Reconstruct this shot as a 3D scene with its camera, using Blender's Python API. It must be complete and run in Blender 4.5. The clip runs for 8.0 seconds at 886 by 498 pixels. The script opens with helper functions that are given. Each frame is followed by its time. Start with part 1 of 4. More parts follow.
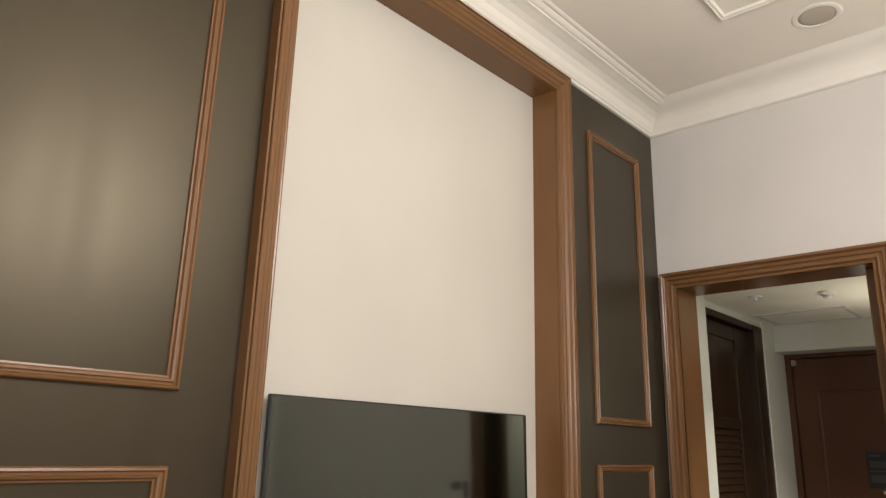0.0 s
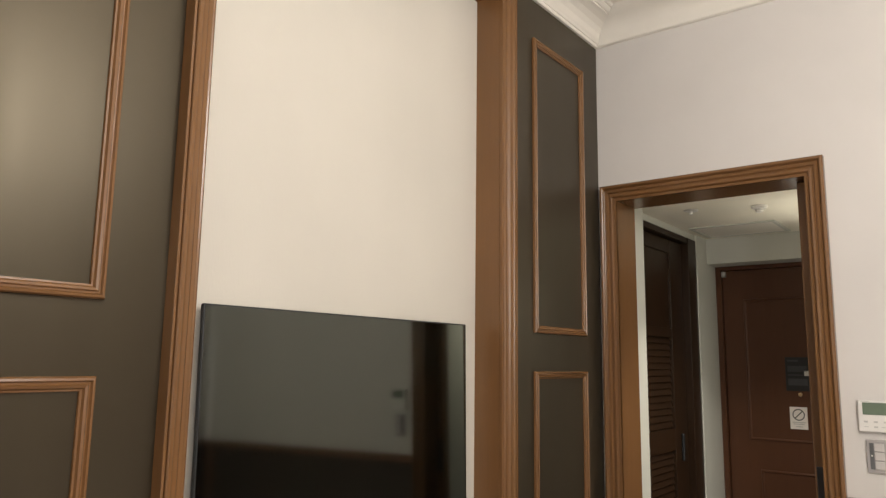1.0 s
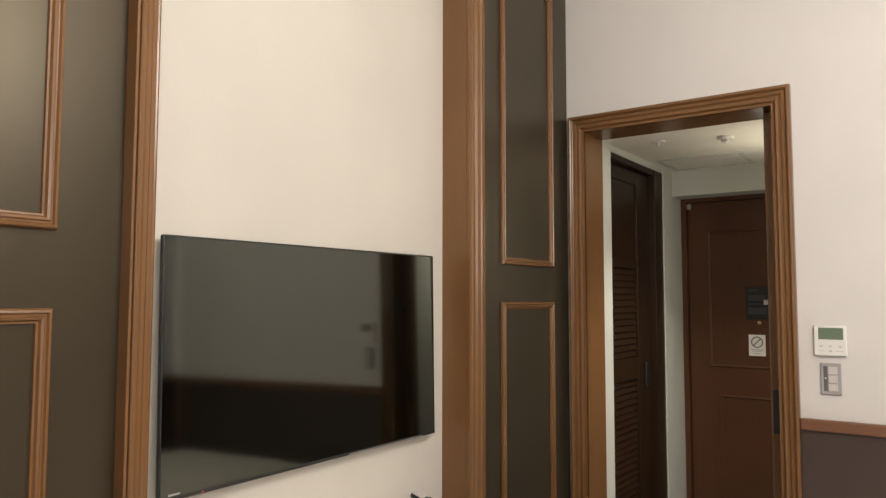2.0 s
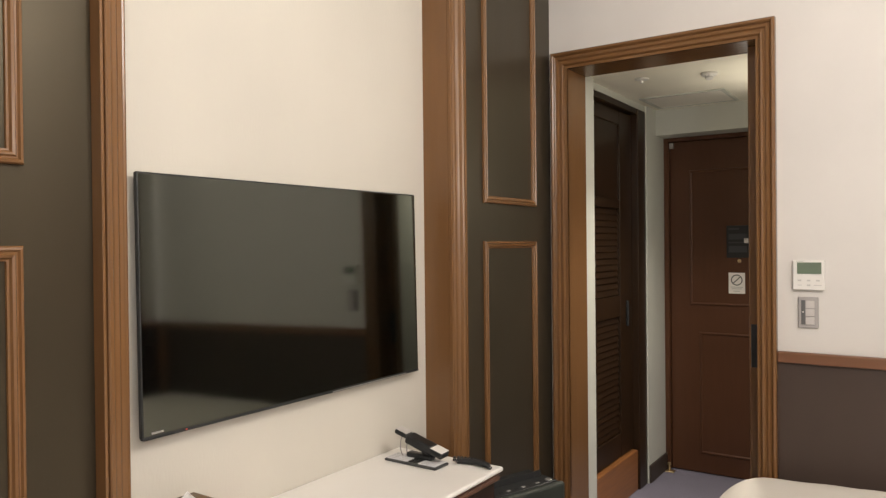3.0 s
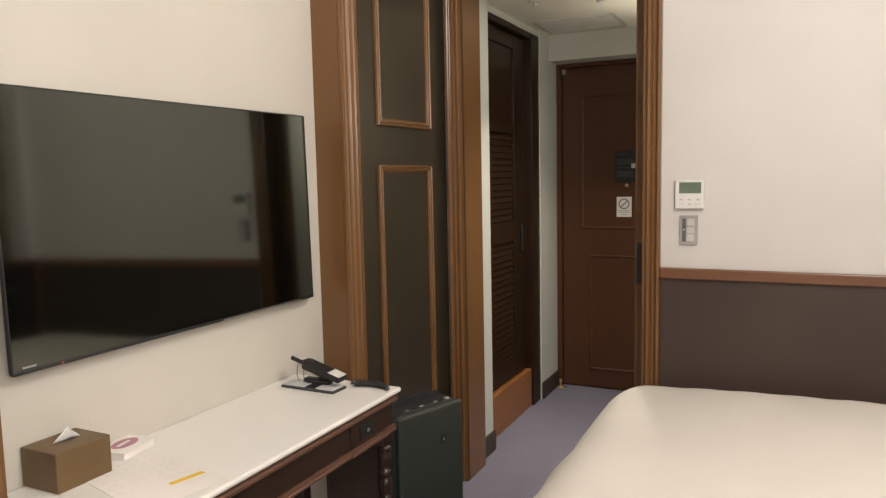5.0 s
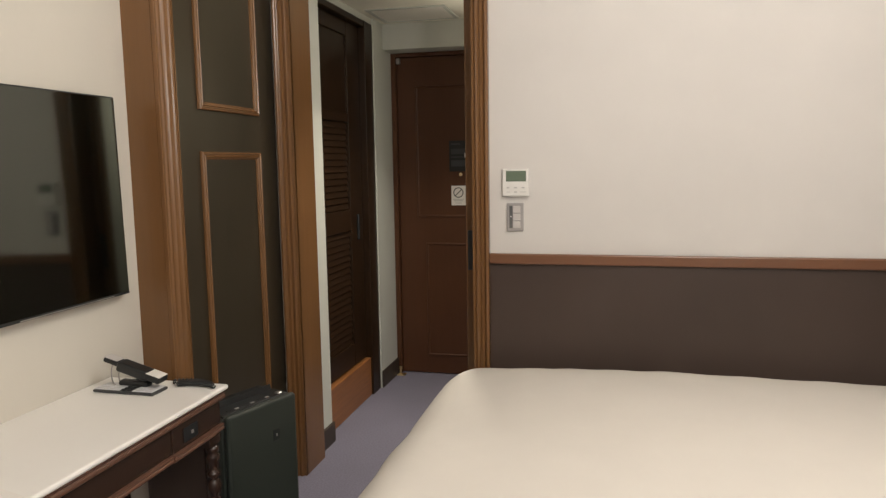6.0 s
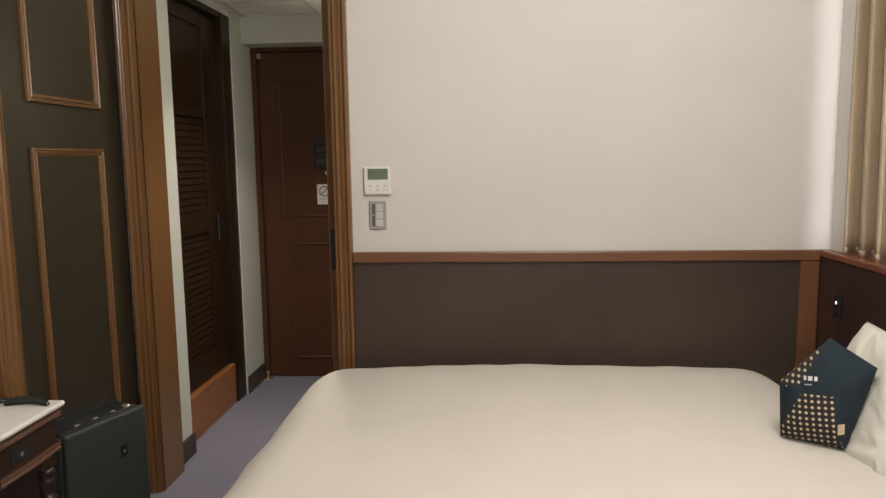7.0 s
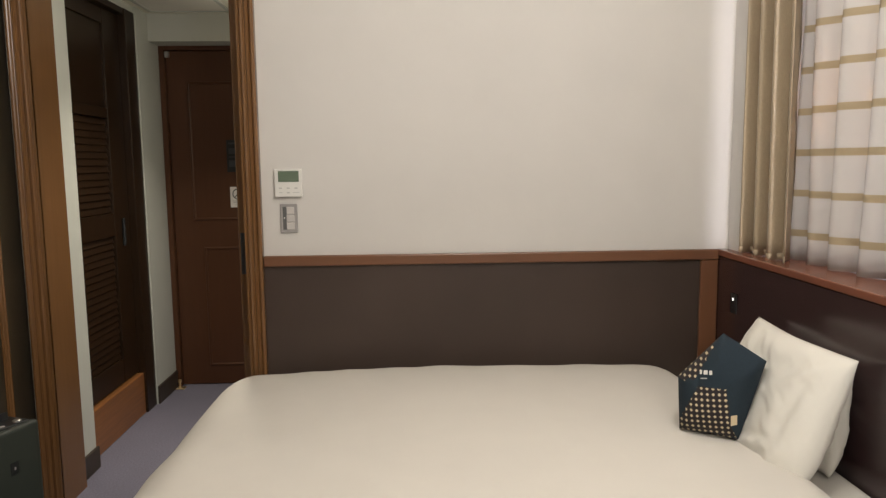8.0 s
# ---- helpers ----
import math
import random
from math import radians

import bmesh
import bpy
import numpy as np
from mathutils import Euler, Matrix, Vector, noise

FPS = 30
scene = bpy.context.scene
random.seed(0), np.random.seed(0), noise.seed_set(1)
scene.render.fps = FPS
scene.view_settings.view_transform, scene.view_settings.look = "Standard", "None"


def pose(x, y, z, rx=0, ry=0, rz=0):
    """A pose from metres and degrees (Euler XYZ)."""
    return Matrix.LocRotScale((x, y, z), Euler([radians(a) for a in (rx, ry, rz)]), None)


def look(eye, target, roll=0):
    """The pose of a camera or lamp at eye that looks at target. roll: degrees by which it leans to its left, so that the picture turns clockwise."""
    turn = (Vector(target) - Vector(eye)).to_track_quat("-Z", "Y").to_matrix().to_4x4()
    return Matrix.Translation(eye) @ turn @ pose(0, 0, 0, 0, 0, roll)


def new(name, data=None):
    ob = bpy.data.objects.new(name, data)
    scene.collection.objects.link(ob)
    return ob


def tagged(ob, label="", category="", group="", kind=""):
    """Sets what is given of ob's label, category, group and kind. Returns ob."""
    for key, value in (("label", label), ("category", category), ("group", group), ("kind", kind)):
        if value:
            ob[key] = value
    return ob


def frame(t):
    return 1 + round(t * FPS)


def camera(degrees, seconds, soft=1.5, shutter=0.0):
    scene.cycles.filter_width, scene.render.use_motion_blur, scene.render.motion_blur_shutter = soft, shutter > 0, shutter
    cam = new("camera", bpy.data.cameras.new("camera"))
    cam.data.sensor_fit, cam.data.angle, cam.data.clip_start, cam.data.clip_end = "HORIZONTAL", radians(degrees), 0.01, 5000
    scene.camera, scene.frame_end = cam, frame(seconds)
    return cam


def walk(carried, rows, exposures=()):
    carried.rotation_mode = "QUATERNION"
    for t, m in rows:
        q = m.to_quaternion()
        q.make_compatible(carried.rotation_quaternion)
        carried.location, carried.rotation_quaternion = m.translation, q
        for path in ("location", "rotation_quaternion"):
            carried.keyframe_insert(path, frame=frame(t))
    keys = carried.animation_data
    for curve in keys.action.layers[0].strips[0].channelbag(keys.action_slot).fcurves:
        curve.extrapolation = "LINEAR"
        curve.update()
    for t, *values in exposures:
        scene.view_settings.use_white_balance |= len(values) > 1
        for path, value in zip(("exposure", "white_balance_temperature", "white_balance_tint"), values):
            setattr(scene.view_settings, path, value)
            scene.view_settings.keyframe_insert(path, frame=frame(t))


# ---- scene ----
cam = camera(63.4, 8.0, soft=1.35)
PATH = [
    (0, (1.467, -3.099, 1.532), (0.164, -1.678, 2.066), 1.5),
    (0.5, (1.457, -3.077, 1.529), (0.204, -1.572, 1.937), 1.1),
    (1, (1.449, -3.061, 1.521), (0.238, -1.5, 1.829), 0.8),
    (1.5, (1.444, -3.051, 1.512), (0.267, -1.449, 1.734), 0.5),
    (2, (1.44, -3.037, 1.503), (0.288, -1.408, 1.638), 0.1),
    (3.5, (1.43, -3.01, 1.464), (0.327, -1.343, 1.388), -0.8),
    (4, (1.424, -3.004, 1.455), (0.343, -1.326, 1.323), -1.0),
    (4.2, (1.423, -3.001, 1.453), (0.36, -1.313, 1.301), -1.1),
    (5.3, (1.435, -2.975, 1.436), (0.676, -1.137, 1.215), -1.1),
    (5.5, (1.44, -2.968, 1.435), (0.766, -1.1, 1.207), -1.0),
    (6, (1.464, -2.95, 1.431), (0.999, -1.02, 1.192), -0.9),
    (6.5, (1.489, -2.934, 1.428), (1.211, -0.969, 1.183), -0.9),
    (7, (1.513, -2.918, 1.426), (1.388, -0.938, 1.179), -0.8),
    (7.5, (1.537, -2.912, 1.425), (1.529, -0.927, 1.18), -0.8),
    (8, (1.563, -2.915, 1.424), (1.645, -0.932, 1.182), -0.6),
]
walk(cam, [(t, look(eye, target, roll)) for t, eye, target, roll in PATH],
     exposures=[(0.0, -0.02, 6400, 12.5), (2.0, 0.13, 6430, 13), (4.0, 0.20, 6480, 13.5), (6.0, -0.06, 6450, 12), (8.0, -0.29, 6450, 10.5)])


# ---- light ----
world = bpy.data.worlds.new("dusk")
world.use_nodes = True
world.node_tree.nodes["Background"].inputs[0].default_value = (0.02, 0.025, 0.04, 1)
world.node_tree.nodes["Background"].inputs[1].default_value = 0.3
scene.world = world


def lamp(name, kind, m, energy, colour, size=0.3, size_y=None, spread=180):
    data = bpy.data.lights.new(name, kind)
    data.energy, data.color = energy, colour
    if kind == "AREA":
        data.size = size
        if size_y:
            data.shape, data.size_y = "RECTANGLE", size_y
        else:
            data.shape = "DISK"
        data.spread = radians(spread)
    elif kind == "POINT":
        data.shadow_soft_size = size
    ob = new(name, data)
    ob.matrix_basis = m
    return ob


WARM = (1.0, 0.97, 0.90)
# Two added lamps stand for the room's unseen light; their kind is assumed.
lamp("unseen_upper_light", "POINT", pose(2.00, -1.90, 2.56), 86, WARM, 0.34)
lamp("unseen_rear_light", "POINT", pose(2.3, -3.55, 1.95), 56, WARM, 0.2)
lamp("entry_downlight", "AREA", pose(0.70, 0.62, 2.296), 11, (1.0, 0.93, 0.78), 0.10, spread=104)
# Added upward fill that brightens the passage ceiling; no cove stands here.
lamp("entry_ceiling_fill", "AREA", pose(0.80, 0.80, 2.02, 180, 0, 0), 1.0, (1.0, 0.93, 0.76), 0.22, 0.7)
# Added slit light without a fitting; it draws the pale band beside the window.
lamp("wall_band_fill", "AREA", pose(2.838, -1.45, 1.98, 90, 0, 0), 0.28, (0.98, 0.93, 1.0), 0.03, 1.86, spread=7)


# ---- materials ----
def material(name, base, rough=0.5, metal=0.0, var=0.15, scale=6.0, stretch=(1, 1, 1), bump=0.1, fine=80.0,
             fine_stretch=None, spec=0.5, rvar=0.08, coat=0.0, big=0.1, detail=4):
    m = bpy.data.materials.new(name)
    m.use_nodes = True
    nt = m.node_tree
    n, l = nt.nodes, nt.links
    b = n["Principled BSDF"]
    b.inputs["Metallic"].default_value = metal
    b.inputs["Specular IOR Level"].default_value = spec
    b.inputs["Coat Weight"].default_value = coat
    b.inputs["Coat Roughness"].default_value = 0.15
    tc = n.new("ShaderNodeTexCoord")
    mp = n.new("ShaderNodeMapping")
    mp.inputs["Scale"].default_value = stretch
    l.new(tc.outputs["Object"], mp.inputs["Vector"])
    no = n.new("ShaderNodeTexNoise")
    no.inputs["Scale"].default_value = scale
    no.inputs["Detail"].default_value = detail
    no.inputs["Roughness"].default_value = 0.6
    l.new(mp.outputs[0], no.inputs["Vector"])
    bg = n.new("ShaderNodeTexNoise")
    bg.inputs["Scale"].default_value = 1.7
    bg.inputs["Detail"].default_value = 2
    l.new(tc.outputs["Object"], bg.inputs["Vector"])
    r1 = n.new("ShaderNodeMapRange")
    r1.inputs["From Min"].default_value, r1.inputs["From Max"].default_value = 0.2, 0.8
    r1.inputs["To Min"].default_value, r1.inputs["To Max"].default_value = 1 - var, 1 + var
    r1.clamp = False
    l.new(no.outputs["Fac"], r1.inputs["Value"])
    r2 = n.new("ShaderNodeMapRange")
    r2.inputs["From Min"].default_value, r2.inputs["From Max"].default_value = 0.25, 0.75
    r2.inputs["To Min"].default_value, r2.inputs["To Max"].default_value = 1 - big, 1 + big
    r2.clamp = False
    l.new(bg.outputs["Fac"], r2.inputs["Value"])
    mu = n.new("ShaderNodeMath")
    mu.operation = "MULTIPLY"
    l.new(r1.outputs[0], mu.inputs[0])
    l.new(r2.outputs[0], mu.inputs[1])
    vm = n.new("ShaderNodeVectorMath")
    vm.operation = "SCALE"
    vm.inputs[0].default_value = base
    l.new(mu.outputs[0], vm.inputs["Scale"])
    l.new(vm.outputs[0], b.inputs["Base Color"])
    r3 = n.new("ShaderNodeMapRange")
    r3.inputs["From Min"].default_value, r3.inputs["From Max"].default_value = 0.2, 0.8
    r3.inputs["To Min"].default_value, r3.inputs["To Max"].default_value = max(0.02, rough - rvar), min(1, rough + rvar)
    r3.clamp = False
    l.new(no.outputs["Fac"], r3.inputs["Value"])
    l.new(r3.outputs[0], b.inputs["Roughness"])
    if bump > 0:
        mf = n.new("ShaderNodeMapping")
        mf.inputs["Scale"].default_value = fine_stretch or stretch
        l.new(tc.outputs["Object"], mf.inputs["Vector"])
        fn = n.new("ShaderNodeTexNoise")
        fn.inputs["Scale"].default_value = fine
        fn.inputs["Detail"].default_value = 3
        l.new(mf.outputs[0], fn.inputs["Vector"])
        bp = n.new("ShaderNodeBump")
        bp.inputs["Strength"].default_value = bump
        bp.inputs["Distance"].default_value = 0.004
        l.new(fn.outputs["Fac"], bp.inputs["Height"])
        l.new(bp.outputs[0], b.inputs["Normal"])
    return m


def wood(name, base, rough, var=0.3, spec=0.5, coat=0.0, bump=0.015):
    """The same wood with its grain along x, y and z."""
    out = []
    for axis, s in (("x", (0.06, 1, 1)), ("y", (1, 0.06, 1)), ("z", (1, 1, 0.06))):
        out.append(material(name + "_" + axis, base, rough, var=var, scale=55, stretch=s, bump=bump, fine=90, spec=spec, coat=coat, rvar=0.01))
    return out


WHITE_WALL = material("white_wallpaper", (0.605, 0.578, 0.548), 0.75, var=0.025, scale=5, bump=0.06, fine=260, big=0.03)
CREAM_WALL = material("cream_wallpaper", (0.572, 0.540, 0.474), 0.75, var=0.02, scale=6, stretch=(1, 1, 0.25), bump=0.09, fine=200, big=0.04)
GREY_WALL = material("entry_wallpaper", (0.545, 0.548, 0.495), 0.75, var=0.03, scale=5, bump=0.15, fine=260, big=0.04)
CEILING = material("ceiling_paint", (0.85, 0.79, 0.70), 0.8, var=0.03, scale=4, bump=0.08, fine=220, big=0.03)
CORNICE = material("cornice_paint", (0.80, 0.76, 0.68), 0.55, var=0.03, scale=9, bump=0.05, fine=150, big=0.03)
PANEL = material("dark_lacquered_panel", (0.033, 0.026, 0.017), 0.345, var=0.06, scale=10, stretch=(1, 1, 0.07), bump=0.0, detail=2, rvar=0.045, big=0.12, spec=0.50)
# Specular tint puts the warm light of the glare into the lacquer.
PANEL.node_tree.nodes["Principled BSDF"].inputs["Specular Tint"].default_value = (1.0, 0.86, 0.62, 1)
TRIM = wood("walnut_trim", (0.166, 0.080, 0.030), 0.26, var=0.06, bump=0.006, spec=0.5)
CLOSET = wood("closet_wood", (0.022, 0.011, 0.005), 0.36, var=0.08, spec=0.3)
DOOR = wood("entry_door_wood", (0.088, 0.036, 0.017), 0.40, var=0.06, spec=0.3)
DESK = wood("mahogany", (0.031, 0.016, 0.011), 0.26, var=0.10)
RAIL = wood("headboard_cap_wood", (0.155, 0.067, 0.033), 0.32, var=0.06)
CAP = wood("red_ledge_wood", (0.20, 0.072, 0.042), 0.24, var=0.06)[1]
LEATHER = material("dark_wainscot", (0.061, 0.043, 0.035), 0.34, var=0.03, scale=9, stretch=(1, 1, 0.5), detail=1, rvar=0.02, bump=0.03, fine=420, big=0.16, spec=0.3)
HEAD = material("dark_headboard_veneer", (0.040, 0.020, 0.020), 0.23, spec=0.9, var=0.08, scale=16, stretch=(1, 0.1, 1), bump=0.01, fine=60, big=0.10, rvar=0.01)
CARPET = material("blue_grey_carpet", (0.205, 0.192, 0.245), 0.95, var=0.22, scale=120, bump=0.9, fine=420, spec=0.1, big=0.08)
STONE = material("white_desk_top", (0.77, 0.745, 0.71), 0.32, var=0.012, scale=3, bump=0.0, rvar=0.01, big=0.02)
BLACK = material("black_plastic", (0.012, 0.013, 0.014), 0.38, var=0.1, bump=0.04, fine=300)
PHONE = material("dark_grey_plastic_shell", (0.045, 0.046, 0.046), 0.4, var=0.08, bump=0.03, fine=300)
BEZEL = material("dark_bezel", (0.014, 0.015, 0.015), 0.5, var=0.05, bump=0.0)
SCREEN = material("television_glass", (0.001, 0.0015, 0.0013), 0.065, var=0.05, bump=0.0, spec=0.5, rvar=0.01)
SCREEN.node_tree.nodes["Principled BSDF"].inputs["IOR"].default_value = 2.0
SCREEN.node_tree.nodes["Principled BSDF"].inputs["Specular Tint"].default_value = (0.95, 1.0, 0.86, 1)
SILVER = material("brushed_silver", (0.55, 0.54, 0.53), 0.35, metal=0.9, var=0.08, bump=0.03, fine=200)
LIGHT_PLASTIC = material("white_plastic", (0.69, 0.67, 0.635), 0.4, var=0.02, bump=0.02, fine=300, big=0.02)
GREY_PLASTIC = material("grey_plastic", (0.33, 0.31, 0.30), 0.42, var=0.05, bump=0.02, fine=300)
PALE_KEY = material("pale_grey_key", (0.50, 0.47, 0.45), 0.4, var=0.04, bump=0.0)
LCD = material("green_display", (0.13, 0.17, 0.12), 0.2, var=0.08, bump=0.0)
LABEL = material("pale_label", (0.58, 0.58, 0.60), 0.45, var=0.05, bump=0.0)
MARK = material("grey_print", (0.46, 0.45, 0.43), 0.6, var=0.1, bump=0.0)
PURIFIER = material("dark_green_grey_shell", (0.030, 0.036, 0.030), 0.40, var=0.07, scale=20, bump=0.03, fine=400)
BRASS = material("brass", (0.85, 0.68, 0.40), 0.35, metal=1.0, var=0.1, bump=0.03)
LINEN = material("white_bed_linen", (0.635, 0.60, 0.55), 0.85, var=0.02, scale=9, bump=0.12, fine=340, spec=0.2, big=0.03)
PILLOW = material("white_pillow_cotton", (0.72, 0.69, 0.63), 0.85, var=0.02, scale=9, bump=0.15, fine=300, spec=0.2, big=0.03)
NAVY = material("navy_cloth", (0.022, 0.034, 0.046), 0.85, var=0.15, scale=160, bump=0.3, fine=380, spec=0.2)
BEIGE_TAG = material("beige_tag", (0.62, 0.50, 0.33), 0.8, var=0.1, bump=0.1, fine=300)
BOX_BROWN = material("bronze_box", (0.135, 0.080, 0.032), 0.42, var=0.1, scale=20, bump=0.04)
TISSUE = material("tissue_paper", (0.85, 0.84, 0.82), 0.9, var=0.03, bump=0.15, fine=120)
PAPER = material("paper", (0.80, 0.76, 0.72), 0.7, var=0.03, bump=0.03)
PURPLE = material("purple_print", (0.46, 0.21, 0.30), 0.6, var=0.08, bump=0.0)
YELLOW = material("yellow_print", (0.80, 0.50, 0.04), 0.6, var=0.06, bump=0.0)
FAINT = material("faint_print", (0.765, 0.72, 0.69), 0.7, var=0.06, bump=0.0)
DRAPE = material("beige_drape_cloth", (0.40, 0.315, 0.215), 0.39, var=0.10, scale=260, stretch=(1, 1, 0.3), bump=0.25, fine=420, spec=0.35, big=0.08)


def dotted():
    m = bpy.data.materials.new("dotted_cloth")
    m.use_nodes = True
    n, l = m.node_tree.nodes, m.node_tree.links
    b = n["Principled BSDF"]
    b.inputs["Roughness"].default_value = 0.85
    tc = n.new("ShaderNodeTexCoord")
    mp = n.new("ShaderNodeMapping")
    mp.inputs["Scale"].default_value = (62, 62, 62)
    l.new(tc.outputs["Object"], mp.inputs["Vector"])
    fr = n.new("ShaderNodeVectorMath")
    fr.operation = "FRACTION"
    l.new(mp.outputs[0], fr.inputs[0])
    sub = n.new("ShaderNodeVectorMath")
    sub.operation = "SUBTRACT"
    sub.inputs[1].default_value = (0.5, 0.5, 0.5)
    l.new(fr.outputs[0], sub.inputs[0])
    ab = n.new("ShaderNodeVectorMath")
    ab.operation = "ABSOLUTE"
    l.new(sub.outputs[0], ab.inputs[0])
    se = n.new("ShaderNodeSeparateXYZ")
    l.new(ab.outputs[0], se.inputs[0])
    ad = n.new("ShaderNodeMath")
    l.new(se.outputs[0], ad.inputs[0])
    l.new(se.outputs[1], ad.inputs[1])
    lt = n.new("ShaderNodeMath")
    lt.operation = "LESS_THAN"
    lt.inputs[1].default_value = 0.31
    l.new(ad.outputs[0], lt.inputs[0])
    mix = n.new("ShaderNodeMix")
    mix.data_type = "RGBA"
    mix.inputs["A"].default_value = (0.020, 0.014, 0.016, 1)
    mix.inputs["B"].default_value = (0.60, 0.50, 0.33, 1)
    l.new(lt.outputs[0], mix.inputs["Factor"])
    l.new(mix.outputs["Result"], b.inputs["Base Color"])
    return m


DOTTED = dotted()


def sheer():
    """White gauze with beige bands woven across it."""
    m = bpy.data.materials.new("banded_sheer_cloth")
    m.use_nodes = True
    n, l = m.node_tree.nodes, m.node_tree.links
    b, out = n["Principled BSDF"], n["Material Output"]
    b.inputs["Roughness"].default_value = 0.8
    b.inputs["Specular IOR Level"].default_value = 0.2
    tc = n.new("ShaderNodeTexCoord")
    se = n.new("ShaderNodeSeparateXYZ")
    l.new(tc.outputs["Object"], se.inputs[0])
    mul = n.new("ShaderNodeMath")
    mul.operation = "MULTIPLY_ADD"
    mul.inputs[1].default_value, mul.inputs[2].default_value = 1 / 0.1455, 0.401
    l.new(se.outputs["Z"], mul.inputs[0])
    fr = n.new("ShaderNodeMath")
    fr.operation = "FRACT"
    l.new(mul.outputs[0], fr.inputs[0])
    lt = n.new("ShaderNodeMath")
    lt.operation = "LESS_THAN"
    lt.inputs[1].default_value = 0.17
    l.new(fr.outputs[0], lt.inputs[0])
    mix = n.new("ShaderNodeMix")
    mix.data_type = "RGBA"
    mix.inputs["A"].default_value = (0.69, 0.645, 0.605, 1)
    mix.inputs["B"].default_value = (0.52, 0.42, 0.28, 1)
    l.new(lt.outputs[0], mix.inputs["Factor"])
    l.new(mix.outputs["Result"], b.inputs["Base Color"])
    wv = n.new("ShaderNodeTexNoise")
    wv.inputs["Scale"].default_value = 500
    l.new(tc.outputs["Object"], wv.inputs["Vector"])
    bp = n.new("ShaderNodeBump")
    bp.inputs["Strength"].default_value = 0.2
    bp.inputs["Distance"].default_value = 0.002
    l.new(wv.outputs["Fac"], bp.inputs["Height"])
    l.new(bp.outputs[0], b.inputs["Normal"])
    tr = n.new("ShaderNodeBsdfTransparent")
    ms = n.new("ShaderNodeMixShader")
    fac = n.new("ShaderNodeMath")
    fac.operation = "MULTIPLY_ADD"
    fac.inputs[1].default_value, fac.inputs[2].default_value = 0.09, 0.90
    l.new(lt.outputs[0], fac.inputs[0])
    l.new(fac.outputs[0], ms.inputs[0])
    tl = n.new("ShaderNodeBsdfTranslucent")
    l.new(mix.outputs["Result"], tl.inputs["Color"])
    body = n.new("ShaderNodeMixShader")
    body.inputs[0].default_value = 0.30
    l.new(b.outputs[0], body.inputs[1])
    l.new(tl.outputs[0], body.inputs[2])
    l.new(tr.outputs[0], ms.inputs[1])
    l.new(body.outputs[0], ms.inputs[2])
    l.new(ms.outputs[0], out.inputs["Surface"])
    return m


SHEER = sheer()


def glass():
    m = bpy.data.materials.new("window_glass")
    m.use_nodes = True
    b = m.node_tree.nodes["Principled BSDF"]
    b.inputs["Transmission Weight"].default_value = 1.0
    b.inputs["Roughness"].default_value = 0.02
    b.inputs["IOR"].default_value = 1.45
    return m


GLASS = glass()


def glowing(name, colour, strength):
    m = bpy.data.materials.new(name)
    m.use_nodes = True
    b = m.node_tree.nodes["Principled BSDF"]
    b.inputs["Base Color"].default_value = (*colour, 1)
    b.inputs["Emission Color"].default_value = (*colour, 1)
    b.inputs["Emission Strength"].default_value = strength
    return m


GLOBE_GLOW = glowing("warm_glow_globe", (1.0, 0.40, 0.07), 90)
LENS = glowing("lit_lens", (1.0, 0.90, 0.70), 22)
LED = glowing("white_indicator", (1.0, 0.97, 0.9), 3)
RED_LED = glowing("red_indicator", (1.0, 0.10, 0.06), 0.25)
DUSK = glowing("dusk_sky", (0.82, 0.87, 0.98), 3.0)


# ---- building helpers ----
BASE = {}


def thing(name, base, label="", category="", group="", kind=""):
    ob = new(name)
    ob.empty_display_size = 0.05
    ob.location = base
    BASE[ob] = Vector(base)
    return tagged(ob, label, category, group, kind)


def mesh_of(name, bm, mat, smooth=False):
    bmesh.ops.recalc_face_normals(bm, faces=bm.faces[:])
    if smooth:
        for f in bm.faces:
            f.smooth = True
    me = bpy.data.meshes.new(name)
    bm.to_mesh(me)
    bm.free()
    me.materials.append(mat)
    return me


def part(name, bm, mat, parent, label="", smooth=False):
    """One mesh under a thing or a part; its coordinates are the room's."""
    off = BASE[parent]
    bmesh.ops.translate(bm, verts=bm.verts[:], vec=-off)
    ob = new(name, mesh_of(name, bm, mat, smooth))
    ob.parent = parent
    BASE[ob] = off
    return tagged(ob, label)


def whole(name, bm, mat, label="", category="", group="", kind="", smooth=False):
    """One mesh that is a thing or a piece of the setting."""
    ob = new(name, mesh_of(name, bm, mat, smooth))
    BASE[ob] = Vector((0, 0, 0))
    return tagged(ob, label, category, group, kind)


def box(a, b, bev=0.0, seg=1, bm=None):
    bm = bm or bmesh.new()
    a, b = Vector(a), Vector(b)
    d = Vector([max(abs(b[i] - a[i]), 1e-5) for i in range(3)])
    made = bmesh.ops.create_cube(bm, size=1, matrix=Matrix.Translation((a + b) / 2) @ Matrix.Diagonal((*d, 1)))
    if bev > 0:
        edges = list({e for v in made["verts"] for e in v.link_edges})
        bmesh.ops.bevel(bm, geom=edges, offset=min(bev, min(d) * 0.45), segments=seg, profile=0.5, affect="EDGES")
    return bm


def turned(a, b, m, bev=0.0, seg=1, bm=None):
    """A box, moved by a pose."""
    own = box(a, b, bev, seg)
    own.transform(m)
    if bm is None:
        return own
    me = bpy.data.meshes.new("tmp")
    own.to_mesh(me)
    bm.from_mesh(me)
    own.free()
    bpy.data.meshes.remove(me)
    return bm


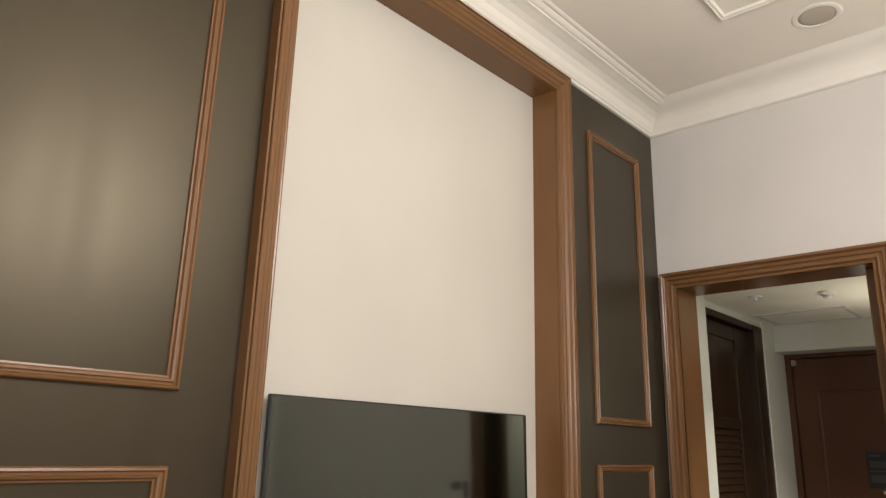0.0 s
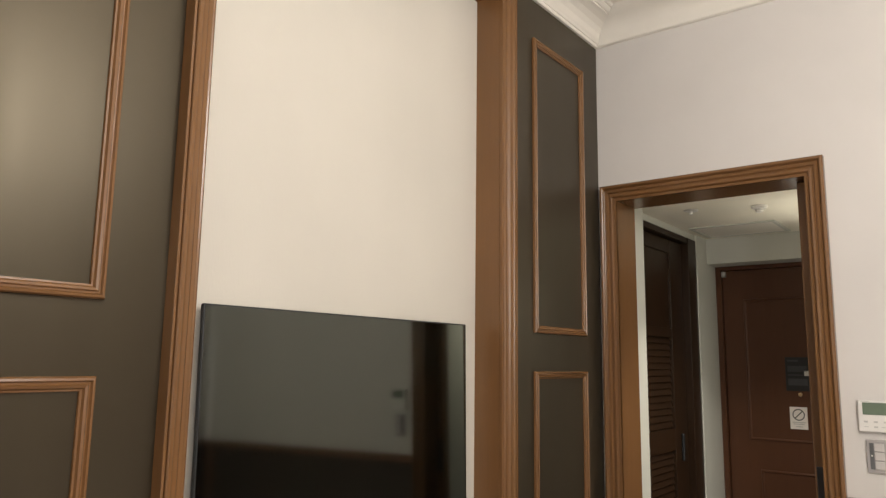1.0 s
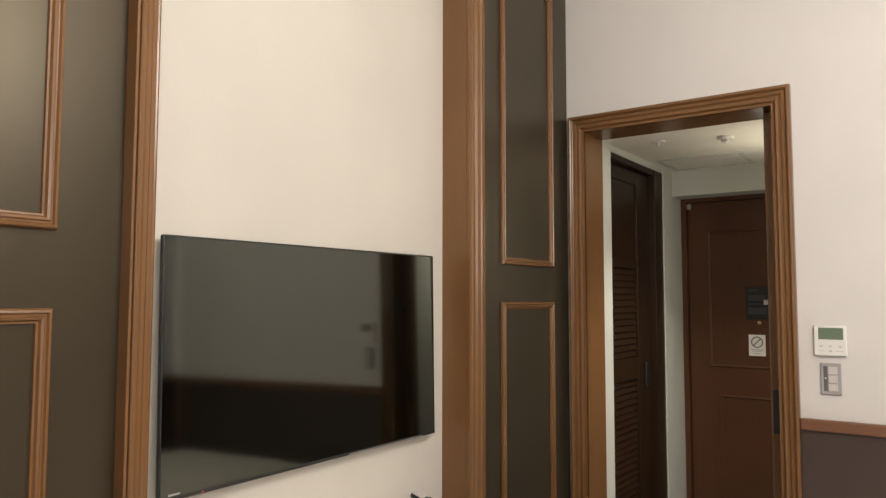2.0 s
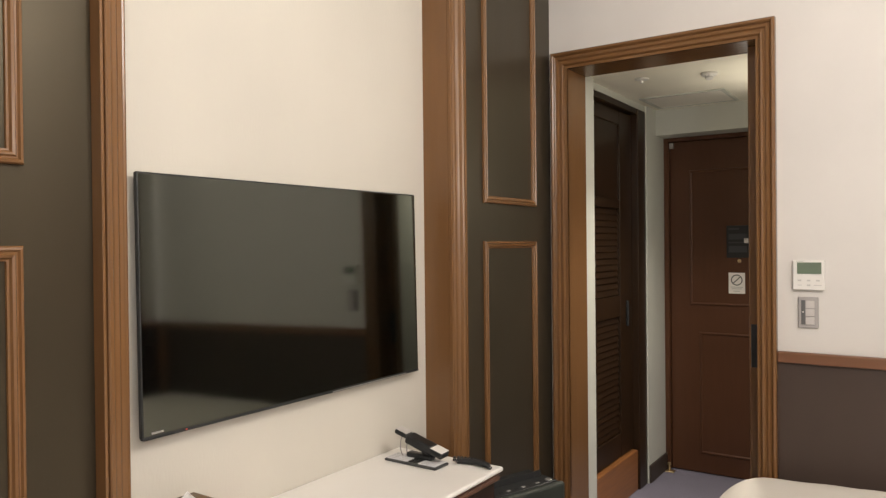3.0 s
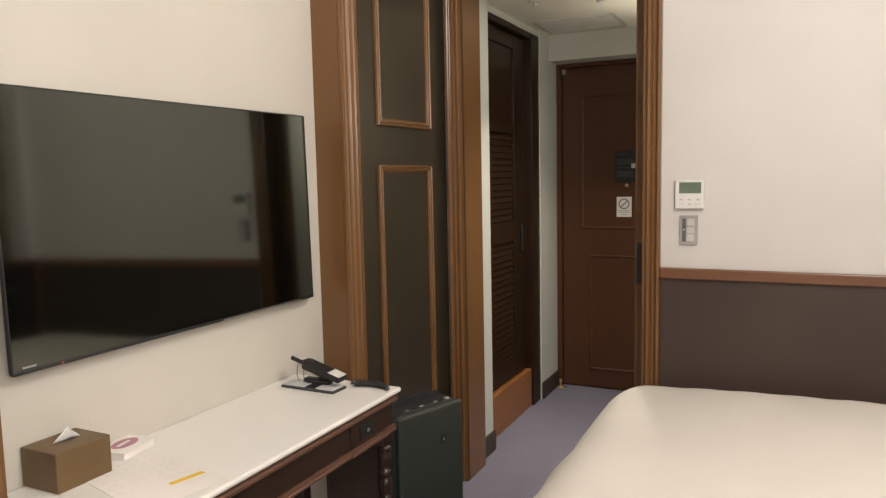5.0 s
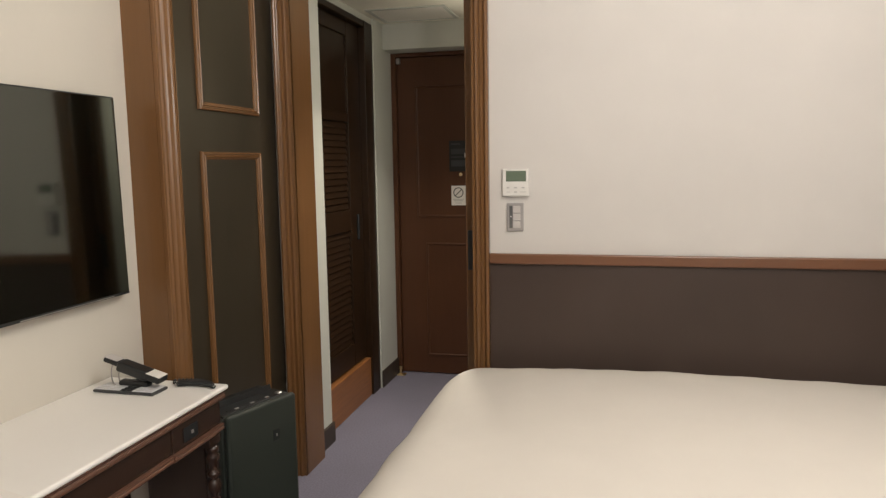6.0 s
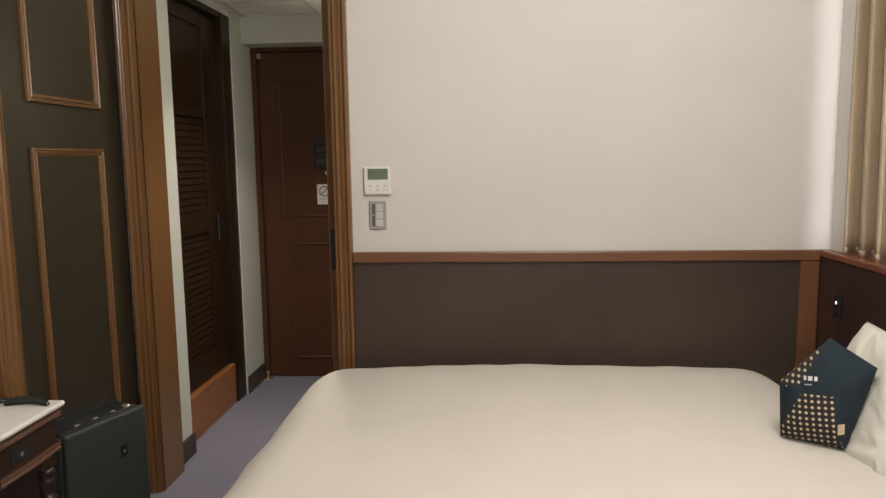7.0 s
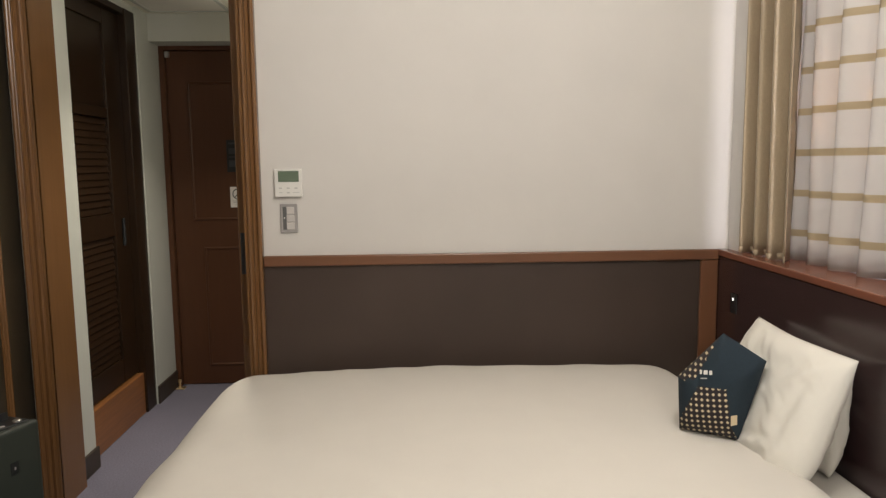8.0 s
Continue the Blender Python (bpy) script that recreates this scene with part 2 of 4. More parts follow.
def rect_sweep(prof, a0, b0, a1, b1, to3, closed=True, bm=None, sides=(0, 1, 2, 3)):
    """A moulding round a rectangle, mitred; prof: (distance inwards, height). Open: without the lower side.
    sides: which of left, top, right and bottom are built."""
    bm = bm or bmesh.new()
    rings = []
    for u, h in prof:
        low = b0 + u if closed else b0
        rings.append([bm.verts.new(to3(a, b, h)) for a, b in ((a0 + u, low), (a0 + u, b1 - u), (a1 - u, b1 - u), (a1 - u, low))])
    for r, q in zip(rings, rings[1:]):
        for i in sides[:4 if closed else 3]:
            j = (i + 1) % 4
            bm.faces.new((r[i], r[j], q[j], q[i]))
    bmesh.ops.delete(bm, geom=[v for v in bm.verts if not v.link_faces], context="VERTS")
    return bm


def lathe(prof, centre, n=20, bm=None, m=None):
    bm = bm or bmesh.new()
    rings = []
    for r, z in prof:
        ring = []
        for k in range(n):
            p = Vector((r * math.cos(2 * math.pi * k / n), r * math.sin(2 * math.pi * k / n), z))
            ring.append(bm.verts.new((m @ p if m else p) + Vector(centre)))
        rings.append(ring)
    for r, q in zip(rings, rings[1:]):
        for i in range(n):
            bm.faces.new((r[i], r[(i + 1) % n], q[(i + 1) % n], q[i]))
    bm.faces.new(rings[0])
    bm.faces.new(rings[-1])
    return bm


def tube(points, r, n=8, bm=None):
    bm = bm or bmesh.new()
    pts = [Vector(p) for p in points]
    rings = []
    up = Vector((0.13, 0.21, 1)).normalized()
    for i, p in enumerate(pts):
        t = (pts[min(i + 1, len(pts) - 1)] - pts[max(i - 1, 0)]).normalized()
        s = t.cross(up)
        s = s.normalized() if s.length > 1e-4 else Vector((1, 0, 0))
        w = s.cross(t).normalized()
        rings.append([bm.verts.new(p + r * (math.cos(2 * math.pi * k / n) * s + math.sin(2 * math.pi * k / n) * w)) for k in range(n)])
    for a, b in zip(rings, rings[1:]):
        for k in range(n):
            bm.faces.new((a[k], a[(k + 1) % n], b[(k + 1) % n], b[k]))
    bm.faces.new(rings[0])
    bm.faces.new(rings[-1])
    return bm


def soft_box(a, b, r, cuts, shape=None):
    """A rounded block with a fine mesh; shape moves its points."""
    a, b = Vector(a), Vector(b)
    bm = bmesh.new()
    bmesh.ops.create_cube(bm, size=1, matrix=Matrix.Translation((a + b) / 2) @ Matrix.Diagonal((*(b - a), 1)))
    bmesh.ops.subdivide_edges(bm, edges=bm.edges[:], cuts=cuts, use_grid_fill=True)
    for v in bm.verts:
        q = Vector([min(max(v.co[i], a[i] + r[i]), b[i] - r[i]) for i in range(3)])
        d = Vector([(v.co[i] - q[i]) / r[i] for i in range(3)])
        if d.length > 1e-6:
            m = max(abs(c) for c in d)
            d = d.normalized() * m
        v.co = q + Vector([d[i] * r[i] for i in range(3)])
        if shape:
            v.co = shape(v.co.copy())
    return bm


# ---- the room: floor, walls, ceiling ----
RX = -0.108          # back of the recess
Y0, Y1 = -2.118, -0.851   # the recess's sides
ZT = 2.951           # its head
ZC = 3.145           # ceiling
DX0, DX1, DZ = 0.092, 0.885, 2.262   # doorway
EX = 2.872           # window wall
SY = -4.8

whole("floor", box((-0.5, SY - 0.2, -0.12), (3.4, 2.0, 0.0)), CARPET, "blue-grey cut pile carpet over the whole floor", "carpet", kind="structure")

west = thing("wall_west", (0, 0, 0), "dark olive lacquered panelled wall with a recess", "wall", kind="structure")
part("panel_field", box((-0.3, SY, 0), (0, Y0 - 0.004, 3.2)), PANEL, west)
part("panel_field", box((-0.3, Y1 + 0.004, 0), (0, 0.0, 3.2)), PANEL, west)
part("panel_field", box((-0.3, Y0 - 0.004, ZT + 0.004), (0, Y1 + 0.004, 3.2)), PANEL, west)
whole("wall_recess", box((-0.3, Y0, 0), (RX, Y1, ZT)), CREAM_WALL, "cream textured wallpaper at the back of the recess", "wall", kind="structure")

MOULD = [(0, 0.0), (0.001, 0.009), (0.004, 0.014), (0.009, 0.015), (0.012, 0.010), (0.015, 0.010), (0.018, 0.014), (0.023, 0.012), (0.026, 0.006), (0.030, 0.005), (0.031, 0.0)]


def on_west(a, b, h):
    return Vector((0.001 + h, a, b))


for ya, yb, za, zb in ((-0.610, -0.165, 1.634, 2.861), (-0.610, -0.165, 0.30, 1.486), (-3.52, -2.327, 1.634, 2.861), (-3.52, -2.330, 0.30, 1.482)):
    for side in range(4):
        part("panel_moulding", rect_sweep(MOULD, ya, za, yb, zb, on_west, sides=(side,)), TRIM[1 + (side + 1) % 2], west, "walnut picture-frame moulding")

# recess lining and casing
recess = thing("recess_frame", (0, (Y0 + Y1) / 2, 0), "brown walnut casing and lining round the recess", "trim", kind="structure")
part("lining", box((RX, Y1 - 0.001, 0), (0.0, Y1 + 0.004, ZT + 0.004)), TRIM[2], recess)
part("lining", box((RX, Y0 - 0.004, 0), (0.0, Y0 + 0.001, ZT + 0.004)), TRIM[2], recess)
part("lining", box((RX, Y0 + 0.001, ZT - 0.001), (0.0, Y1 - 0.001, ZT + 0.004)), TRIM[1], recess)
CASING = [(0, 0.0), (0, 0.035), (0.001, 0.036), (0.006, 0.036), (0.007, 0.027), (0.010, 0.027), (0.011, 0.035), (0.014, 0.038), (0.022, 0.037), (0.026, 0.032), (0.031, 0.030), (0.040, 0.028), (0.044, 0.023), (0.048, 0.020), (0.057, 0.019), (0.060, 0.014), (0.063, 0.013), (0.067, 0.014), (0.071, 0.012), (0.071, 0.0)]
for side in range(3):
    part("casing", rect_sweep(CASING, Y0 - 0.071, 0.0, Y1 + 0.071, ZT + 0.071, on_west, closed=False, sides=(side,)), TRIM[1 + (side + 1) % 2], recess)

north = thing("wall_north", (0, 0, 0), "white papered wall with a doorway beside dark wainscot", "wall", kind="structure")
part("wall_body", box((-0.3, 0.002, 0), (DX0 - 0.006, 0.19, 3.2)), WHITE_WALL, north)
part("wall_body", box((DX1 + 0.006, 0.0, 0), (3.4, 0.19, 3.2)), WHITE_WALL, north)
part("wall_body", box((DX0 - 0.006, 0.0, DZ + 0.006), (DX1 + 0.006, 0.19, 3.2)), WHITE_WALL, north)

# doorway
doorway = thing("doorway_frame", (0.49, 0.0, 0), "stepped walnut door casing with a deep brown lining", "trim", kind="structure")
part("jamb", box((DX0 - 0.006, -0.010, 0), (DX0, 0.20, DZ)), TRIM[2], doorway)
part("jamb", box((DX1, -0.010, 0), (DX1 + 0.006, 0.20, DZ)), TRIM[2], doorway)
part("head", box((DX0 - 0.006, -0.010, DZ), (DX1 + 0.006, 0.20, DZ + 0.006)), TRIM[0], doorway)
slide = thing("door_2", (DX1 - 0.02, 0.11, 0), "brown sliding pocket door, open, with a black flush pull", "door", kind="structure")
part("leaf", box((DX1 - 0.049, 0.090, 0.004), (DX1 - 0.0005, 0.128, DZ - 0.0005), 0.003), TRIM[2], slide)
part("flush_pull", box((0.843, 0.0865, 0.964), (0.875, 0.0915, 1.138), 0.002), BLACK, slide, "black flush pull")


def on_north(a, b, h):
    return Vector((a, -0.001 - h, b))


DCASE = [(0, 0.0), (0, 0.030), (0.003, 0.035), (0.011, 0.036), (0.015, 0.033), (0.018, 0.025), (0.021, 0.023), (0.025, 0.027), (0.033, 0.026), (0.037, 0.018), (0.041, 0.017), (0.045, 0.021), (0.053, 0.022), (0.057, 0.018), (0.059, 0.011), (0.062, 0.010), (0.064, 0.013), (0.072, 0.012), (0.072, 0.0)]
for side in range(3):
    part("casing", rect_sweep(DCASE, DX0 - 0.072, 0.0, DX1 + 0.072, DZ + 0.072, on_north, closed=False, sides=(side,)), TRIM[2 if side != 1 else 0], doorway)

# wainscot under the rail
wains = thing("wainscot", (1.9, 0, 0), "dark brown wainscot panel under a walnut rail", "wainscot", kind="structure")
part("panel", box((0.9575, -0.008, 0.0), (2.752, -0.001, 1.010)), LEATHER, wains)
part("rail", box((0.9575, -0.024, 1.009), (2.826, -0.001, 1.052), 0.005, 2), RAIL[0], wains, "walnut dado rail")
part("end_post", box((2.752, -0.020, 0.0), (2.826, -0.001, 1.008), 0.003), RAIL[2], wains, "walnut corner post")

# ceiling with cornice
CORN = [(0.0, -0.112), (0.012, -0.112), (0.016, -0.106), (0.016, -0.100), (0.021, -0.098), (0.026, -0.090), (0.032, -0.082), (0.043, -0.063), (0.060, -0.045), (0.085, -0.032), (0.112, -0.025), (0.126, -0.023), (0.127, -0.015), (0.134, -0.017), (0.141, -0.014), (0.148, -0.009), (0.152, -0.005), (0.160, -0.007), (0.168, -0.004), (0.172, 0.0)]
whole("ceiling", box((-0.3, SY - 0.2, ZC), (3.4, 0.2, ZC + 0.1)), CEILING, "pale cream painted flat ceiling", "ceiling", kind="structure")
# Beads flattened on the north run, shaping in the effect of frontal light.
SOFTENED_CORN = [(0.0, -0.112), (0.014, -0.111), (0.018, -0.102), (0.022, -0.094), (0.030, -0.084), (0.041, -0.064), (0.058, -0.046), (0.085, -0.031), (0.115, -0.023), (0.132, -0.019), (0.150, -0.010), (0.160, -0.006), (0.172, 0.0)]
cornice = thing("cornice", (0, 0, ZC), "white plaster cornice with stepped beads", "cornice", kind="structure")
part("beaded_run", rect_sweep(CORN, 0.0, SY, EX, 0.0, lambda a, b, h: Vector((a, b, ZC - 0.0005 + h)), sides=(0, 2, 3)), CORNICE, cornice)
part("softened_run", rect_sweep(SOFTENED_CORN, 0.0, SY, EX, 0.0, lambda a, b, h: Vector((a, b, ZC - 0.0005 + h)), sides=(1,)), CORNICE, cornice, smooth=True)
BEAD = [(0, 0), (0.001, -0.008), (0.007, -0.012), (0.013, -0.009), (0.020, -0.009), (0.025, -0.004), (0.026, 0)]
whole("ceiling_moulding", rect_sweep(BEAD, 0.605, -3.9, 2.35, -0.615, lambda a, b, h: Vector((a, b, ZC - 0.0005 + h))), CORNICE, "thin white rectangular moulding on the ceiling", "moulding", kind="structure")
speaker = thing("ceiling_speaker", (0.89, -0.41, ZC), "round ceiling speaker with white ring and grey grille", "speaker")
part("ring", lathe([(0.088, 0.0), (0.086, -0.002), (0.080, -0.004), (0.068, -0.004), (0.066, -0.002), (0.066, 0.0)], (0.89, -0.41, ZC - 0.001), 40), CORNICE, speaker, smooth=False)
part("grille", lathe([(0.0655, 0.0), (0.0655, -0.001), (0.05, -0.002), (0.001, -0.0025)], (0.89, -0.41, ZC - 0.0012), 32), material("speaker_mesh", (0.52, 0.46, 0.37), 0.7, var=0.08, scale=300, bump=0.6, fine=500), speaker, "fine grey mesh grille", smooth=True)

# window wall, with its niche
NY0, NY1, NZ = -2.6, -0.112, 3.0
east = thing("wall_east", (EX, 0, 0), "white window wall with a curtain niche", "wall", kind="structure")
part("wall_body", box((EX, SY, 0), (3.3, -0.0005, 1.018)), WHITE_WALL, east)
part("wall_body", box((EX, SY, 1.018), (3.3, NY0, 3.2)), WHITE_WALL, east)
part("wall_body", box((EX, NY0, NZ), (3.3, -0.0005, 3.2)), WHITE_WALL, east)
part("pier", box((EX, NY1, 1.018), (3.3, -0.0005, NZ)), WHITE_WALL, east)
win = thing("window_1", (3.1, -1.35, 1.05), "window behind the curtains with pale dusk outside", "window", kind="structure")
part("window_frame", rect_sweep([(0, 0.0), (0, 0.03), (0.03, 0.03), (0.03, 0.0)], NY0, 1.018, NY1, NZ, lambda a, b, h: Vector((3.14 - h, a, b))), BLACK, win)
pane = part("pane", box((3.115, NY0 + 0.03, 1.05), (3.121, NY1 - 0.03, NZ - 0.03)), GLASS, win)
pane.visible_shadow = False
whole("backdrop", box((3.9, -5, -1), (3.95, 2.5, 5)), DUSK, "pale dusk sky outside the window", "backdrop", kind="structure")
# Globe and bracket are added to give the warm spot behind the sheer.
glow_spot = thing("window_glow", (3.140, -0.480, 1.630), "small warm glowing globe just behind the window pane", "lamp")
part("globe", lathe([(0.003, -0.016), (0.013, -0.012), (0.019, 0.0), (0.013, 0.012), (0.003, 0.016)], (3.140, -0.480, 1.630), 14), GLOBE_GLOW, glow_spot, smooth=True)
part("bracket", box((3.160, -0.483, 1.627), (3.90, -0.477, 1.633)), BLACK, glow_spot)
whole("wall_south", box((-0.3, SY - 0.2, 0), (3.4, SY, 3.2)), WHITE_WALL, "plain white wall closing the room", "wall", kind="structure")

# ---- the entry passage ----
CZ = 2.302
whole("entry_ceiling", box((-0.3, 0.19, CZ), (1.2, 2.0, CZ + 0.1)), material("entry_ceiling_paint", (0.80, 0.76, 0.65), 0.8, var=0.03, bump=0.05), "plain painted ceiling of the entry passage", "ceiling", kind="structure")
ewall = thing("wall_entry", (0, 0.2, 0), "pale grey-white walls of the entry passage", "wall", kind="structure")
part("wall_body", box((-0.3, 0.19, 0), (0.050, 0.405, CZ)), GREY_WALL, ewall)
part("wall_body", box((-0.6, 1.304, 0), (0.024, 1.9, CZ)), GREY_WALL, ewall)
part("wall_body", box((-0.6, 0.405, 2.268), (0.012, 1.304, CZ)), GREY_WALL, ewall)
part("header", box((0.024, 1.482, 2.142), (1.05, 1.9, CZ)), GREY_WALL, ewall)
part("wall_body", box((0.965, 0.19, 0), (1.2, 1.9, CZ)), GREY_WALL, ewall)
part("wall_body", box((-0.6, 1.75, 0), (1.2, 1.95, 2.142)), GREY_WALL, ewall)
DARK_BASE = material("dark_skirting", (0.045, 0.032, 0.024), 0.5, var=0.15, bump=0.05)
skirt = thing("baseboard", (0, 0.2, 0), "dark brown skirting along the entry walls", "baseboard", kind="structure")
part("board", box((0.050, 0.2005, 0), (0.064, 0.412, 0.105), 0.003), DARK_BASE, skirt)
part("board", box((0.024, 1.306, 0), (0.036, 1.66, 0.110), 0.003), DARK_BASE, skirt)

# closet with louvred door
closet = thing("closet", (-0.05, 0.87, 0), "dark brown built-in closet with a louvred door", "closet")
part("left_stile", box((-0.30, 0.4055, 0), (0.014, 0.445, 2.267), 0.003), CLOSET[2], closet)
part("right_post", box((-0.30, 1.165, 0), (0.016, 1.3035, 2.267), 0.003), CLOSET[2], closet)
part("top_rail", box((-0.30, 0.445, 2.232), (0.012, 1.165, 2.267), 0.003), CLOSET[1], closet)
part("back", box((-0.30, 0.445, 0), (-0.10, 1.165, 2.232)), CLOSET[2], closet)
# The plinth's colour holds the downlight's orange as well as the wood.
part("plinth_board", box((-0.09, 0.445, 0), (0.004, 1.165, 0.238), 0.006, 2), wood("lit_closet_plinth", (0.24, 0.095, 0.03), 0.4)[1], closet, "brown plinth board coloured as lit orange")
cdoor = part("door", box((-0.062, 0.449, 0.245), (-0.024, 0.515, 2.228), 0.002), CLOSET[2], closet)
part("stile", box((-0.062, 0.965, 0.245), (-0.024, 1.160, 2.228), 0.002), CLOSET[2], cdoor)
for za, zb in ((0.245, 0.375), (1.050, 1.170), (1.668, 1.720), (2.150, 2.228)):
    part("rail", box((-0.061, 0.515, za), (-0.025, 0.965, zb), 0.002), CLOSET[1], cdoor)
part("upper_panel", box((-0.055, 0.515, 1.720), (-0.036, 0.965, 2.150)), CLOSET[2], cdoor)
part("backing", box((-0.075, 0.449, 0.245), (-0.063, 1.160, 2.228)), DARK_BASE, cdoor)
part("pull", box((-0.024, 1.052, 0.985), (-0.008, 1.072, 1.135), 0.005, 2), BLACK, cdoor, "dark vertical pull")
slat_mesh = mesh_of("slat", turned((-0.0045, -0.224, -0.020), (0.0045, 0.224, 0.020), pose(0, 0, 0, 0, -15, 0), 0.003), CLOSET[1])
zs = [0.398 + 0.0352 * i for i in range(19)] + [1.192 + 0.0352 * i for i in range(14)]
for z in zs:
    s = new("slat", slat_mesh)
    s.parent = cdoor
    s.location = Vector((-0.043, 0.740, z)) - BASE[cdoor]

# entry door
edoor = thing("door_1", (0.47, 1.70, 0), "closed dark red-brown panelled entry door", "door", kind="structure")
part("leaf", box((0.058, 1.675, 0.006), (0.93, 1.72, 2.115), 0.002), DOOR[2], edoor)
part("door_frame", box((0.0245, 1.640, 0), (0.056, 1.745, 2.141), 0.003), DOOR[2], edoor)
part("door_frame", box((0.056, 1.640, 2.117), (0.96, 1.745, 2.141), 0.003), DOOR[0], edoor)


def on_door(a, b, h):
    return Vector((a, 1.6755 - h, b))


DM = [(0, 0.0), (0.002, 0.004), (0.008, 0.006), (0.014, 0.004), (0.018, 0.0)]
for xa, xb, za, zb in ((0.178, 0.81, 1.07, 1.93), (0.235, 0.75, 0.125, 0.90)):
    part("door_panel", rect_sweep(DM, xa, za, xb, zb, on_door), DOOR[2], edoor)
part("hinge", box((0.056, 1.655, 2.075), (0.082, 1.676, 2.112), 0.003), SILVER, edoor, "small steel hinge")
part("knob", lathe([(0.010, 0), (0.012, 0.006), (0.009, 0.016), (0.003, 0.019)], (0.478, 1.675, 1.352), 14, m=Matrix.Rotation(radians(90), 4, "X")), BRASS, edoor, "small brass viewer", smooth=True)
plan = thing("escape_plan", (0.468, 1.672, 1.47), "black notice plate with illegible print on the door", "notice")
part("plate", box((0.402, 1.6715, 1.372), (0.534, 1.6745, 1.572), 0.001), BLACK, plan)
for za, zb, xa, xb in ((1.545, 1.556, 0.415, 0.475), (1.485, 1.520, 0.415, 0.520), (1.462, 1.470, 0.415, 0.500), (1.405, 1.445, 0.415, 0.520)):
    part("print_bar", box((xa, 1.6702, za), (xb, 1.6714, zb)), material("plan_print", (0.045, 0.047, 0.052), 0.5, bump=0.0), plan)
part("label", box((0.505, 1.6702, 1.462), (0.530, 1.6714, 1.492)), PAPER, plan, "small white label")
sign = thing("no_smoking_sign", (0.462, 1.672, 1.215), "white no-smoking sign on the brown door", "sign")
part("card", box((0.413, 1.6715, 1.150), (0.509, 1.6745, 1.279), 0.001), PAPER, sign)
ring = bmesh.new()
ri, ro = [], []
for k in range(36):
    c, s2 = math.cos(k * math.pi / 18), math.sin(k * math.pi / 18)
    ro.append(ring.verts.new((0.461 + 0.034 * c, 1.6708, 1.234 + 0.034 * s2)))
    ri.append(ring.verts.new((0.461 + 0.028 * c, 1.6708, 1.234 + 0.028 * s2)))
for k in range(36):
    ring.faces.new((ro[k], ro[(k + 1) % 36], ri[(k + 1) % 36], ri[k]))
INK = material("dark_print", (0.10, 0.10, 0.10), 0.6, bump=0.0)
part("circle", ring, INK, sign)
part("slash", turned((-0.003, -0.0005, -0.030), (0.003, 0.0005, 0.030), pose(0.461, 1.6708, 1.234, 0, 45, 0)), INK, sign)
for za, w in ((1.188, 0.036), (1.178, 0.030), (1.163, 0.020)):
    part("print_bar", box((0.461 - w, 1.6703, za), (0.461 + w, 1.6713, za + 0.004)), MARK, sign)
stop = thing("door_stop_fitting", (0.06, 1.60, 0), "small brass floor door stop beside the skirting", "door stop")
part("plate", box((0.038, 1.575, 0.0), (0.092, 1.625, 0.008), 0.002), BRASS, stop)
part("pin", lathe([(0.008, 0.006), (0.008, 0.040), (0.012, 0.044), (0.012, 0.056), (0.006, 0.060)], (0.058, 1.600, 0), 12), BRASS, stop, smooth=False)

# things on the passage ceiling
down = thing("downlight", (0.46, 0.250, CZ), "lit round downlight behind the doorway's head", "downlight")
part("ring", lathe([(0.052, 0.0), (0.052, -0.004), (0.046, -0.006), (0.038, -0.004), (0.038, 0.0)], (0.46, 0.250, CZ - 0.001), 28), LIGHT_PLASTIC, down)
part("lens", lathe([(0.037, -0.001), (0.035, -0.009), (0.026, -0.015), (0.012, -0.018), (0.002, -0.019)], (0.46, 0.250, CZ - 0.001), 24), LENS, down, "glowing warm lens", smooth=True)
smoke = thing("smoke_detector", (0.555, 0.64, CZ), "white round smoke detector on the entry ceiling", "detector")
part("base", lathe([(0.038, 0), (0.038, -0.009), (0.033, -0.014), (0.022, -0.014)], (0.555, 0.64, CZ - 0.001), 28), LIGHT_PLASTIC, smoke)
part("sensor", lathe([(0.018, -0.014), (0.018, -0.028), (0.013, -0.032), (0.003, -0.033)], (0.555, 0.64, CZ - 0.0015), 20), LIGHT_PLASTIC, smoke, smooth=False)
part("band", lathe([(0.0184, -0.017), (0.0188, -0.018), (0.0188, -0.024), (0.0184, -0.025)], (0.555, 0.64, CZ - 0.0015), 20), MARK, smoke)
sprk = thing("sprinkler_cover", (0.245, 0.56, CZ), "small white sprinkler cover on the entry ceiling", "sprinkler")
part("cover", lathe([(0.036, 0), (0.036, -0.004), (0.030, -0.007), (0.010, -0.008)], (0.245, 0.56, CZ - 0.001), 24), LIGHT_PLASTIC, sprk)
part("stem", lathe([(0.008, -0.008), (0.008, -0.020), (0.012, -0.022), (0.003, -0.026)], (0.245, 0.56, CZ - 0.001), 12), LIGHT_PLASTIC, sprk)
hatch = thing("ceiling_hatch", (0.30, 1.22, CZ), "square ceiling access hatch with a thin rim", "hatch")
part("rim", rect_sweep([(0, 0), (0.001, -0.006), (0.020, -0.007), (0.022, -0.001)], 0.062, 1.05, 0.530, 1.43, lambda a, b, h: Vector((a, b, CZ - 0.0005 + h))), GREY_WALL, hatch)
part("cover", box((0.086, 1.074, CZ - 0.004), (0.506, 1.406, CZ - 0.001)), CORNICE, hatch)

